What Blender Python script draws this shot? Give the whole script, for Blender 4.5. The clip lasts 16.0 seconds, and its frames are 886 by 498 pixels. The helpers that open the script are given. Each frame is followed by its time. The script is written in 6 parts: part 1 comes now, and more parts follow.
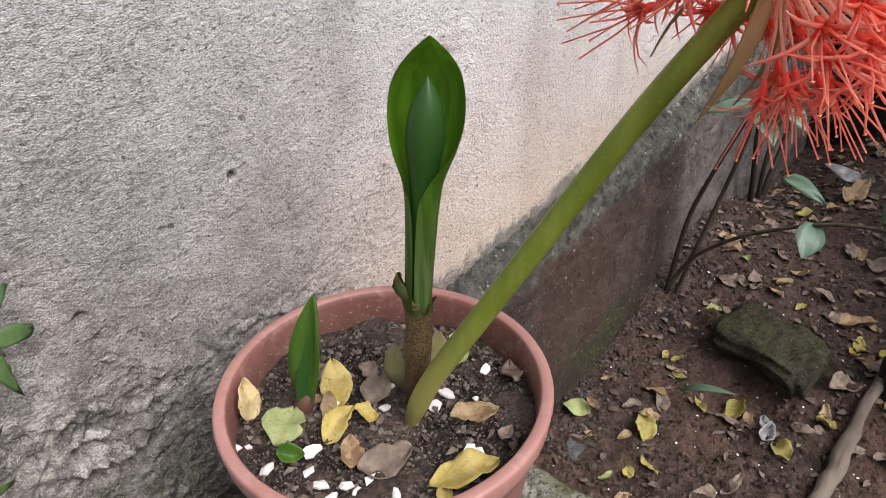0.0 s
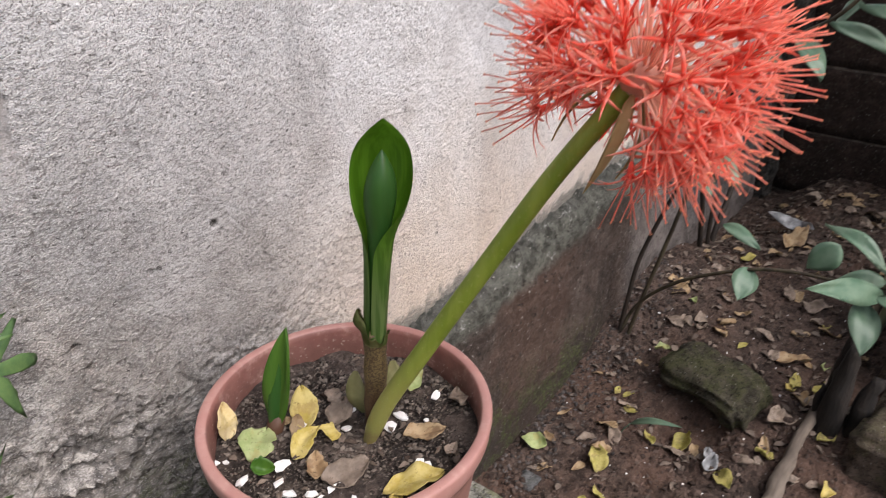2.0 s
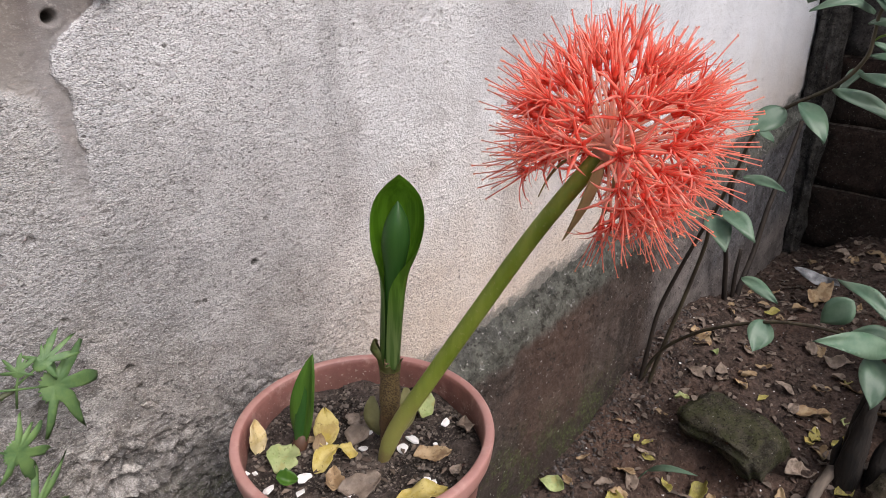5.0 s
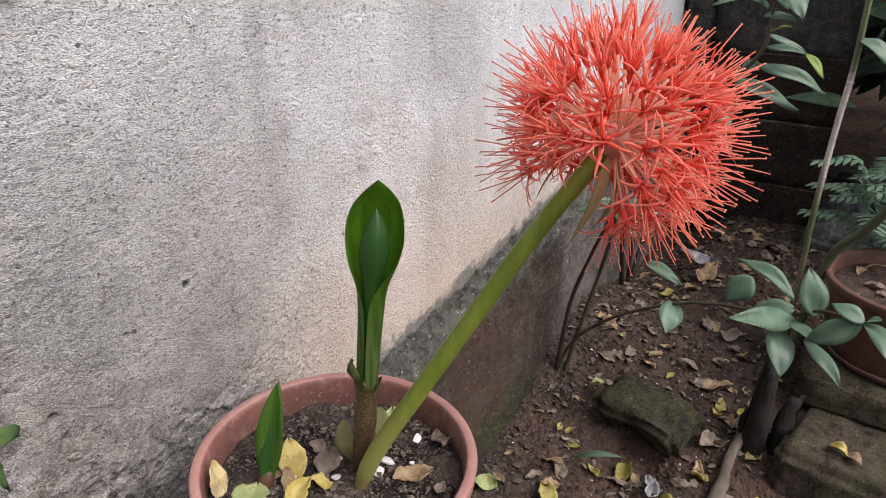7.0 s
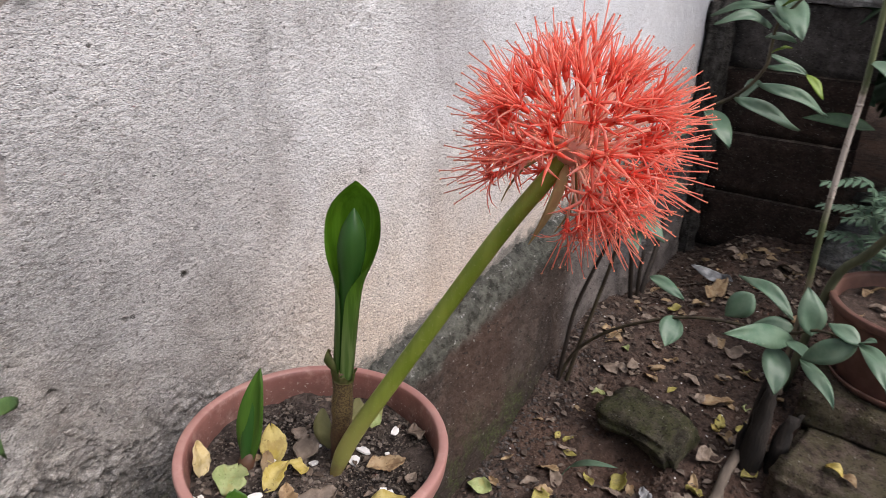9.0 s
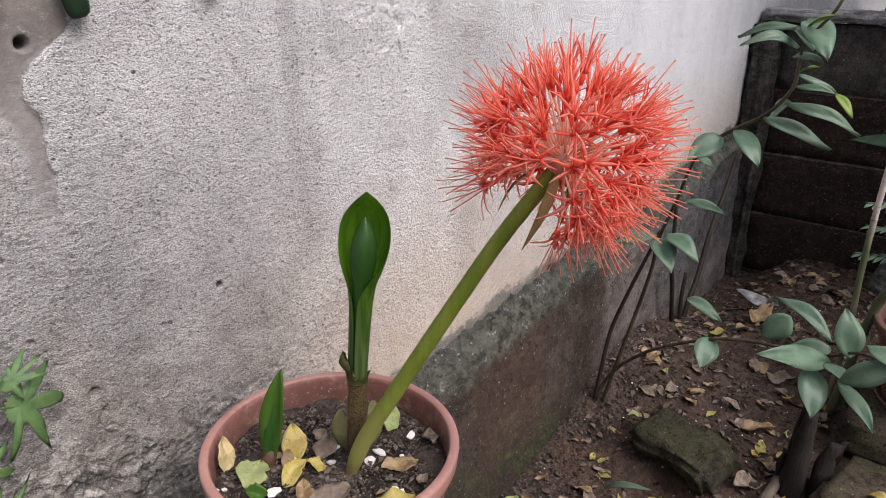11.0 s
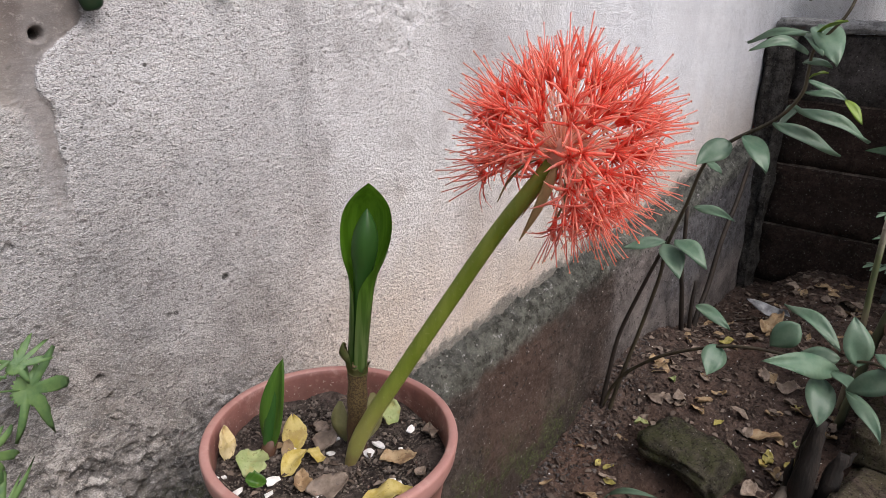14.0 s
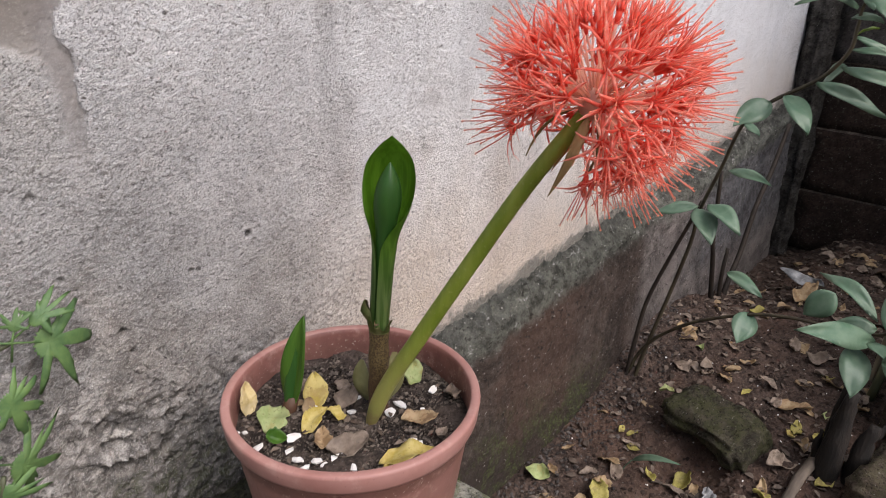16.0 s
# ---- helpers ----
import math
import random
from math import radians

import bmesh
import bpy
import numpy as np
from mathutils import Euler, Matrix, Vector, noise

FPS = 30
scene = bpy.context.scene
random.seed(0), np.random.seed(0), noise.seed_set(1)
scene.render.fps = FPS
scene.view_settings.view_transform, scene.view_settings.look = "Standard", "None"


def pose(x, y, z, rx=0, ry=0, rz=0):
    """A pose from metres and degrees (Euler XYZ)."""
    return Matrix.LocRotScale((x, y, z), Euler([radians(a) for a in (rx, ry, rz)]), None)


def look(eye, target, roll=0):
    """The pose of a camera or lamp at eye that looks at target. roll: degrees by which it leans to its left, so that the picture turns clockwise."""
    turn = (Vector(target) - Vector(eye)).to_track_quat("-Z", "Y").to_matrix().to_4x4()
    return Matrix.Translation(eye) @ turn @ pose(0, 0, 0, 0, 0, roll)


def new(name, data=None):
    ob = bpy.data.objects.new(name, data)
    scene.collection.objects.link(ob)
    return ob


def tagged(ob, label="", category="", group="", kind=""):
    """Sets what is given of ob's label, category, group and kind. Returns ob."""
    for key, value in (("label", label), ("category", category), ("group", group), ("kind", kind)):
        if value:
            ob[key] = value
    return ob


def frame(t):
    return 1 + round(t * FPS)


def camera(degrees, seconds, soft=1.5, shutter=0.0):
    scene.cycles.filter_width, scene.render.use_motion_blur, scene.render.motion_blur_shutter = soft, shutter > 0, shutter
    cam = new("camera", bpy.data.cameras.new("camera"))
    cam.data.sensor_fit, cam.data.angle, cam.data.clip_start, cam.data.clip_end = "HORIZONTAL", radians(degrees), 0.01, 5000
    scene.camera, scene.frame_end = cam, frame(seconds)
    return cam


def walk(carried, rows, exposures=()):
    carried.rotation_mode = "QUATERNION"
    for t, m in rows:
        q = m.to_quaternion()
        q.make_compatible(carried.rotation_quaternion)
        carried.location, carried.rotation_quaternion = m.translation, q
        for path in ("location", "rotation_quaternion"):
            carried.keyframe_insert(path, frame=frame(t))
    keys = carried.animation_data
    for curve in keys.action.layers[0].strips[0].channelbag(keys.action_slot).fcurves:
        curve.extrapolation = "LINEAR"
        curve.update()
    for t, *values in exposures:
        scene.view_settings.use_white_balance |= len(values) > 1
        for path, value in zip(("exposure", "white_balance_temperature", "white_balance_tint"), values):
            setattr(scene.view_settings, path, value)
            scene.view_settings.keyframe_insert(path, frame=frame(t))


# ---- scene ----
cam = camera(64.7, 16.0, soft=0.75, shutter=0.4)
PATH = [
    (0, (0.021, -0.037, 0.873), (1.303, 1.078, -0.182), -1.8),
    (0.5, (0.018, -0.048, 0.876), (1.287, 1.081, -0.18), -2.3),
    (1, (0.004, -0.063, 0.888), (1.305, 1.071, -0.122), -1.6),
    (1.5, (0.001, -0.076, 0.888), (1.305, 1.069, -0.105), -2.4),
    (2, (-0.023, -0.095, 0.916), (1.354, 0.998, -0.038), -0.2),
    (2.5, (-0.045, -0.111, 0.934), (1.405, 0.931, 0.033), 1.7),
    (3, (-0.055, -0.139, 0.95), (1.332, 0.992, 0.056), 1.9),
    (3.2, (-0.058, -0.15, 0.95), (1.29, 1.039, 0.073), 1.4),
    (5.3, (-0.061, -0.158, 0.943), (1.295, 1.056, 0.115), -0.3),
    (5.5, (-0.064, -0.16, 0.946), (1.279, 1.064, 0.11), 0.7),
    (6, (-0.059, -0.149, 0.949), (1.324, 1.032, 0.119), 0.6),
    (6.5, (-0.067, -0.097, 0.939), (1.439, 0.921, 0.105), 0.3),
    (7, (-0.082, -0.072, 0.935), (1.484, 0.856, 0.106), 0.6),
    (7.5, (-0.076, -0.066, 0.927), (1.508, 0.815, 0.082), 0.5),
    (8, (-0.081, -0.074, 0.93), (1.519, 0.798, 0.107), 0.5),
    (8.5, (-0.094, -0.084, 0.937), (1.508, 0.8, 0.129), 0.6),
    (9, (-0.085, -0.119, 0.941), (1.452, 0.874, 0.133), 2.0),
    (9.5, (-0.079, -0.15, 0.942), (1.384, 0.972, 0.166), 1.8),
    (9.7, (-0.081, -0.159, 0.942), (1.384, 0.97, 0.181), 1.7),
    (11.8, (-0.093, -0.172, 0.936), (1.37, 0.979, 0.205), -0.4),
    (12, (-0.092, -0.173, 0.934), (1.366, 0.991, 0.214), -0.5),
    (12.5, (-0.096, -0.172, 0.934), (1.362, 1.002, 0.23), -0.7),
    (13, (-0.095, -0.177, 0.932), (1.357, 0.998, 0.215), -0.6),
    (13.5, (-0.091, -0.183, 0.931), (1.363, 0.994, 0.223), 0.4),
    (14, (-0.093, -0.184, 0.93), (1.362, 0.987, 0.213), 1.1),
    (14.5, (-0.094, -0.186, 0.927), (1.348, 0.993, 0.197), 0.7),
    (15, (-0.09, -0.186, 0.924), (1.339, 1.001, 0.181), 0.3),
    (15.5, (-0.085, -0.184, 0.922), (1.338, 1.003, 0.171), 0.2),
    (16, (-0.081, -0.176, 0.917), (1.297, 1.026, 0.107), 1.1),
]
walk(cam, [(t, look(eye, target, roll)) for t, eye, target, roll in PATH],
     ((0.0, 0.25), (1.0, 0.31), (2.0, 0.26), (3.0, 0.20), (5.5, 0.14), (7.0, 0.12), (9.5, 0.09), (12.0, 0.03), (16.0, 0.05)))

# ---- light ----
world = bpy.data.worlds.new("overcast_sky")
scene.world = world
world.use_nodes = True
_nt = world.node_tree
_sky = _nt.nodes.new("ShaderNodeTexSky")
_sky.sky_type = "NISHITA"
_sky.sun_disc = False
_sky.sun_elevation = radians(50)
_sky.sun_rotation = radians(184)
_sky.dust_density = 4.0
_sky.air_density = 1.0
_sky.ozone_density = 0.6
_nt.nodes["Background"].inputs["Strength"].default_value = 0.125
_nt.links.new(_sky.outputs[0], _nt.nodes["Background"].inputs["Color"])
sun = new("sun", bpy.data.lights.new("sun", "SUN"))
sun.data.energy = 3.0
sun.data.angle = radians(45)
sun.data.color = (1.0, 0.96, 1.0)
sun.matrix_world = look((0.20, -2.7, 4.3), (0.4, 0.2, 0.4))

# ---- materials ----


class Nodes:
    """A short way to wire a node material."""

    def __init__(self, name):
        self.m = bpy.data.materials.new(name)
        self.m.use_nodes = True
        self.t = self.m.node_tree
        self.b = self.t.nodes["Principled BSDF"]
        self.co = self.t.nodes.new("ShaderNodeTexCoord").outputs["Object"]

    def put(self, socket, value):
        if hasattr(value, "is_output"):
            self.t.links.new(value, socket)
        elif isinstance(value, tuple) and len(value) == 3 and len(socket.default_value) == 4:
            socket.default_value = (*value, 1.0)
        else:
            socket.default_value = value

    def noise(self, scale, detail=4.0, rough=0.55, co=None, color=False, distort=0.0):
        n = self.t.nodes.new("ShaderNodeTexNoise")
        self.put(n.inputs["Vector"], co if co is not None else self.co)
        n.inputs["Scale"].default_value = scale
        n.inputs["Detail"].default_value = detail
        n.inputs["Roughness"].default_value = rough
        n.inputs["Distortion"].default_value = distort
        return n.outputs["Color" if color else "Fac"]

    def voronoi(self, scale, co=None, out="Distance"):
        n = self.t.nodes.new("ShaderNodeTexVoronoi")
        self.put(n.inputs["Vector"], co if co is not None else self.co)
        n.inputs["Scale"].default_value = scale
        return n.outputs[out]

    def ramp(self, value, lo, hi, a=0.0, b=1.0):
        n = self.t.nodes.new("ShaderNodeMapRange")
        n.interpolation_type = "SMOOTHSTEP"
        for k, v in (("Value", value), ("From Min", lo), ("From Max", hi), ("To Min", a), ("To Max", b)):
            self.put(n.inputs[k], v)
        return n.outputs["Result"]

    def math(self, op, a, b=0.0):
        n = self.t.nodes.new("ShaderNodeMath")
        n.operation = op
        self.put(n.inputs[0], a)
        self.put(n.inputs[1], b)
        return n.outputs[0]

    def mul(self, a, b):
        return self.math("MULTIPLY", a, b)

    def add(self, a, b):
        return self.math("ADD", a, b)

    def mix(self, fac, a, b):
        n = self.t.nodes.new("ShaderNodeMix")
        n.data_type = "RGBA"
        self.put(n.inputs[0], fac)
        self.put(n.inputs[6], a)
        self.put(n.inputs[7], b)
        return n.outputs[2]

    def xyz(self):
        n = self.t.nodes.new("ShaderNodeSeparateXYZ")
        self.put(n.inputs[0], self.co)
        return n.outputs

    def stretch(self, x, y, z):
        n = self.t.nodes.new("ShaderNodeMapping")
        self.put(n.inputs["Vector"], self.co)
        n.inputs["Scale"].default_value = (x, y, z)
        return n.outputs[0]

    def rand(self):
        return self.t.nodes.new("ShaderNodeObjectInfo").outputs["Random"]

    def island(self):
        return self.t.nodes.new("ShaderNodeNewGeometry").outputs["Random Per Island"]

    def done(self, color, rough=0.7, bump=None, strength=0.5, dist=0.002, sub=0.0, trans=0.0, spec=0.5, metal=0.0):
        self.put(self.b.inputs["Base Color"], color)
        self.put(self.b.inputs["Roughness"], rough)
        self.b.inputs["Specular IOR Level"].default_value = spec
        self.b.inputs["Metallic"].default_value = metal
        if bump is not None:
            n = self.t.nodes.new("ShaderNodeBump")
            self.put(n.inputs["Height"], bump)
            n.inputs["Strength"].default_value = strength
            n.inputs["Distance"].default_value = dist
            self.put(self.b.inputs["Normal"], n.outputs[0])
        if trans:
            t = self.t.nodes.new("ShaderNodeBsdfTranslucent")
            self.put(t.inputs["Color"], color)
            s = self.t.nodes.new("ShaderNodeMixShader")
            s.inputs[0].default_value = trans
            out = self.t.nodes["Material Output"]
            self.t.links.new(self.b.outputs[0], s.inputs[1])
            self.t.links.new(t.outputs[0], s.inputs[2])
            self.t.links.new(s.outputs[0], out.inputs["Surface"])
        return self.m


def stucco_material():
    n = Nodes("weathered_stucco")
    x, y, z = n.xyz()
    wide = n.stretch(0.82, 1.0, 1.45)
    grain = n.noise(900, 2, 0.6, wide)
    lump = n.noise(520, 3, 0.6, wide)
    blot = n.noise(4.2, 5, 0.6)
    mottle = n.noise(17, 5, 0.7)
    streak = n.noise(3.0, 5, 0.62, n.stretch(5.0, 1.0, 0.8))
    warp = n.noise(9, 4, 0.6)
    col = n.mix(n.ramp(blot, 0.42, 0.68), (0.77, 0.765, 0.772), (0.56, 0.548, 0.556))
    col = n.mix(n.mul(n.ramp(streak, 0.48, 0.72), 0.55), col, (0.38, 0.37, 0.372))
    col = n.mix(n.mul(n.ramp(mottle, 0.52, 0.72), 0.42), col, (0.33, 0.31, 0.30))
    # paler and bluer towards the far end
    far = n.ramp(n.add(x, n.mul(warp, 0.4)), 0.85, 1.6)
    col = n.mix(n.mul(far, 0.9), col, n.mix(n.ramp(streak, 0.4, 0.65), (0.88, 0.90, 0.95), (0.80, 0.82, 0.87)))
    grey = n.mul(n.ramp(n.add(x, n.mul(warp, 0.45)), 0.98, 0.36), n.ramp(n.add(z, n.mul(blot, 0.35)), 1.17, 0.74))
    col = n.mix(n.mul(grey, 0.85), col, n.mix(n.ramp(n.noise(10, 5, 0.7), 0.35, 0.65), (0.150, 0.142, 0.136), (0.335, 0.318, 0.306)))
    # dark specks scattered over the grey part
    dark_specks = n.mul(n.ramp(n.noise(125, 4, 0.72, wide), 0.53, 0.62), grey)
    col = n.mix(n.mul(dark_specks, 0.65), col, (0.105, 0.098, 0.092))
    # tan discolouring above the plinth
    tan = n.mul(n.ramp(n.add(z, n.mul(warp, 0.22)), 0.88, 0.44), n.ramp(n.add(x, n.mul(warp, 0.3)), 0.36, 0.72))
    col = n.mix(n.mul(tan, 0.80), col, (0.64, 0.51, 0.395))
    # grime where the plaster has gone bare
    low = n.mul(n.ramp(n.add(z, n.mul(warp, 0.34)), 0.82, 0.60), n.ramp(n.add(x, n.mul(warp, 0.3)), 0.62, 0.30))
    dirt = n.mix(n.ramp(n.noise(44, 6, 0.78), 0.40, 0.60), (0.130, 0.116, 0.104), (0.60, 0.555, 0.51))
    dirt = n.mix(n.mul(n.ramp(n.noise(11, 6, 0.72), 0.47, 0.57), 0.65), dirt, (0.66, 0.625, 0.585))
    dirt = n.mix(n.mul(n.ramp(n.noise(6, 4, 0.65), 0.48, 0.60), 0.6), dirt, (0.35, 0.302, 0.262))
    smudge = n.mul(n.ramp(n.noise(8, 5, 0.7, None, False, 0.8), 0.52, 0.66), n.ramp(n.add(x, n.mul(warp, 0.2)), 0.55, 0.30))
    col = n.mix(n.mul(low, 0.90), col, dirt)
    col = n.mix(n.mul(smudge, 0.38), col, n.mix(n.noise(70, 4, 0.7), (0.085, 0.077, 0.071), (0.22, 0.19, 0.168)))
    damp = n.ramp(n.add(z, n.mul(warp, 0.26)), 0.60, 0.46)
    damp = n.mul(damp, n.ramp(n.add(x, n.mul(warp, 0.2)), 0.55, 0.36))
    col = n.mix(n.mul(damp, 0.72), col, n.mix(n.ramp(n.noise(60, 6, 0.8), 0.40, 0.62), (0.030, 0.027, 0.024), (0.28, 0.25, 0.222)))
    foot = n.mul(n.ramp(n.add(z, n.mul(n.add(n.noise(16, 5, 0.7), -0.5), 0.16)), 0.470, 0.395), n.mul(n.ramp(x, 0.48, 0.40), n.ramp(n.add(x, n.mul(warp, 0.10)), 0.17, 0.27)))
    col = n.mix(n.mul(foot, 0.80), col, n.mix(n.ramp(n.noise(75, 5, 0.75), 0.42, 0.64), (0.026, 0.023, 0.019), (0.15, 0.135, 0.115)))
    # bare cement round the plug hole, drawn out into a run-off band below it
    wob = n.mul(n.add(n.noise(42, 5, 0.7), -0.5), 0.022)
    right = n.add(n.add(0.1675, n.ramp(z, 0.862, 0.896, 0.0, 0.037)), n.mul(n.mul(n.ramp(z, 0.812, 0.838), n.ramp(z, 0.872, 0.850)), -0.009))
    left = n.add(n.add(0.149, n.ramp(z, 0.78, 0.832, 0.0, -0.012)), n.ramp(z, 0.815, 0.885, 0.0, -0.16))
    xw = n.add(x, wob)
    bare = n.mul(n.ramp(n.math("SUBTRACT", xw, right), 0.002, -0.002), n.ramp(n.math("SUBTRACT", xw, left), -0.014, 0.012))
    bare = n.mul(bare, n.ramp(n.add(z, n.mul(wob, 2.0)), 0.66, 0.80, 0.0, 1.0))
    cement = n.mix(n.ramp(n.noise(26, 5, 0.65), 0.35, 0.65), (0.100, 0.085, 0.075), (0.175, 0.150, 0.134))
    cement = n.mix(n.mul(n.ramp(n.add(xw, n.mul(z, -0.12)), 0.052, 0.040), n.ramp(z, 0.83, 0.85)), cement, (0.085, 0.062, 0.050))
    cement = n.mix(n.mul(n.ramp(n.noise(160, 4, 0.7), 0.55, 0.68), 0.5), cement, (0.34, 0.31, 0.28))
    col = n.mix(n.mul(bare, n.ramp(z, 0.83, 0.90, 0.72, 0.88)), col, cement)
    stain = n.mul(n.ramp(xw, 0.150, 0.128), n.ramp(n.add(z, n.mul(warp, 0.1)), 0.74, 0.84))
    col = n.mix(n.mul(stain, 0.30), col, (0.27, 0.243, 0.20))
    # dark pocks; the colour also stands in for shade inside the holes
    for hx, hz, hr in ((0.318, 0.6125, 0.0046), (0.2535, 0.592, 0.0030), (0.165, 0.555, 0.0060), (0.254, 0.851, 0.0022), (0.1642, 0.8820, 0.0058), (0.575, 0.858, 0.0026)):
        far_off = n.math("SQRT", n.add(n.math("POWER", n.add(x, -hx), 2.0), n.math("POWER", n.add(z, -hz), 2.0)))
        spot = n.ramp(n.add(far_off, n.mul(wob, 0.30)), hr, hr * 0.5)
        col = n.mix(n.mul(spot, 0.85), col, (0.035, 0.030, 0.026))
    granule = n.mul(n.ramp(n.noise(170, 4, 0.75), 0.54, 0.64), low)
    col = n.mix(n.mul(granule, 0.50), col, (0.60, 0.575, 0.54))
    # broken plate: smooth grey mortar; lit lips and shade below them put in colour
    tilt = n.add(z, n.mul(n.add(x, -0.147), 0.30))
    oval = n.add(n.math("POWER", n.mul(n.add(x, -0.148), 40.0), 2.0), n.math("POWER", n.mul(n.add(tilt, -0.448), 66.0), 2.0))
    plate = n.ramp(n.add(oval, n.mul(wob, 40.0)), 1.1, 0.7)
    col = n.mix(n.mul(plate, 0.75), col, n.mix(n.noise(120, 4, 0.7), (0.090, 0.087, 0.084), (0.17, 0.163, 0.158)))
    for level, x0, x1 in ((0.4300, 0.122, 0.160), (0.4045, 0.118, 0.151)):
        edge = n.mul(n.ramp(n.add(x, wob), x0, x0 + 0.006), n.ramp(n.add(x, wob), x1, x1 - 0.006))
        off = n.add(n.add(tilt, -level), n.mul(wob, 0.35))
        col = n.mix(n.mul(n.mul(edge, n.mul(n.ramp(off, -0.0035, -0.0015), n.ramp(off, 0.0035, 0.0015))), 0.85), col, (0.56, 0.53, 0.49))
        col = n.mix(n.mul(n.mul(edge, n.mul(n.ramp(off, -0.016, -0.0085), n.ramp(off, -0.0025, -0.005))), 0.75), col, (0.050, 0.045, 0.041))
    # flaking coats low on the wall
    flake = n.mul(n.ramp(n.add(n.noise(13, 6, 0.68), n.mul(n.noise(70, 3, 0.6), 0.10)), 0.545, 0.570), low)
    col = n.mix(n.mul(flake, 0.62), col, n.mix(n.ramp(n.noise(75, 4, 0.7), 0.35, 0.65), (0.070, 0.064, 0.058), (0.34, 0.31, 0.28)))
    hole = n.mul(n.ramp(n.noise(46, 3, 0.6), 0.62, 0.67), low)
    col = n.mix(n.mul(hole, 0.7), col, (0.06, 0.054, 0.050))
    # moss at the wall's foot
    green = n.mul(n.ramp(n.add(z, n.mul(n.noise(40, 5, 0.7), 0.10)), 0.455, 0.40), n.ramp(n.noise(65, 5, 0.75), 0.46, 0.56))
    col = n.mix(n.mul(n.mul(green, n.ramp(x, 0.55, 0.40)), 0.80), col, (0.060, 0.066, 0.024))
    # algae creeping up from the plinth
    rise = n.add(n.add(z, n.mul(x, -0.078)), n.mul(n.add(n.noise(30, 5, 0.7), -0.5), -0.085))
    algae = n.mul(n.ramp(rise, 0.324, 0.302), n.ramp(x, 0.46, 0.52))
    col = n.mix(n.mul(algae, 0.85), col, n.mix(n.noise(70, 4, 0.7), (0.050, 0.052, 0.042), (0.18, 0.175, 0.15)))
    # sandy grains: grime and relief shading put into colour, dark pits, pale tops
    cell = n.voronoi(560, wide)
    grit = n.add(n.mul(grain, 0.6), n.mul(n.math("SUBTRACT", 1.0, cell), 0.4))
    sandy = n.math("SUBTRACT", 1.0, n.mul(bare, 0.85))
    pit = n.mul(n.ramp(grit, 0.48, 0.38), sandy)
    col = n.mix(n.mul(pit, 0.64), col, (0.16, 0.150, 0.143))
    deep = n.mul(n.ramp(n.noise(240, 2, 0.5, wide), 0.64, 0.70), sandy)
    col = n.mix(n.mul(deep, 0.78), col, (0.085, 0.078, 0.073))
    col = n.mix(n.mul(n.mul(n.ramp(grit, 0.54, 0.64), sandy), 0.5), col, n.mix(0.5, col, (1.0, 0.985, 0.975)))
    speck = n.ramp(n.noise(60, 2, 0.5), 0.74, 0.80)
    col = n.mix(n.mul(speck, 0.7), col, (0.13, 0.12, 0.11))
    bump = n.mul(n.add(n.mul(grit, 1.0), n.mul(lump, 0.5)), sandy)
    bump = n.add(bump, n.add(n.mul(flake, -0.9), n.mul(hole, -1.0)))
    return n.done(col, 0.92, bump, 0.8, 0.0034, spec=0.2)


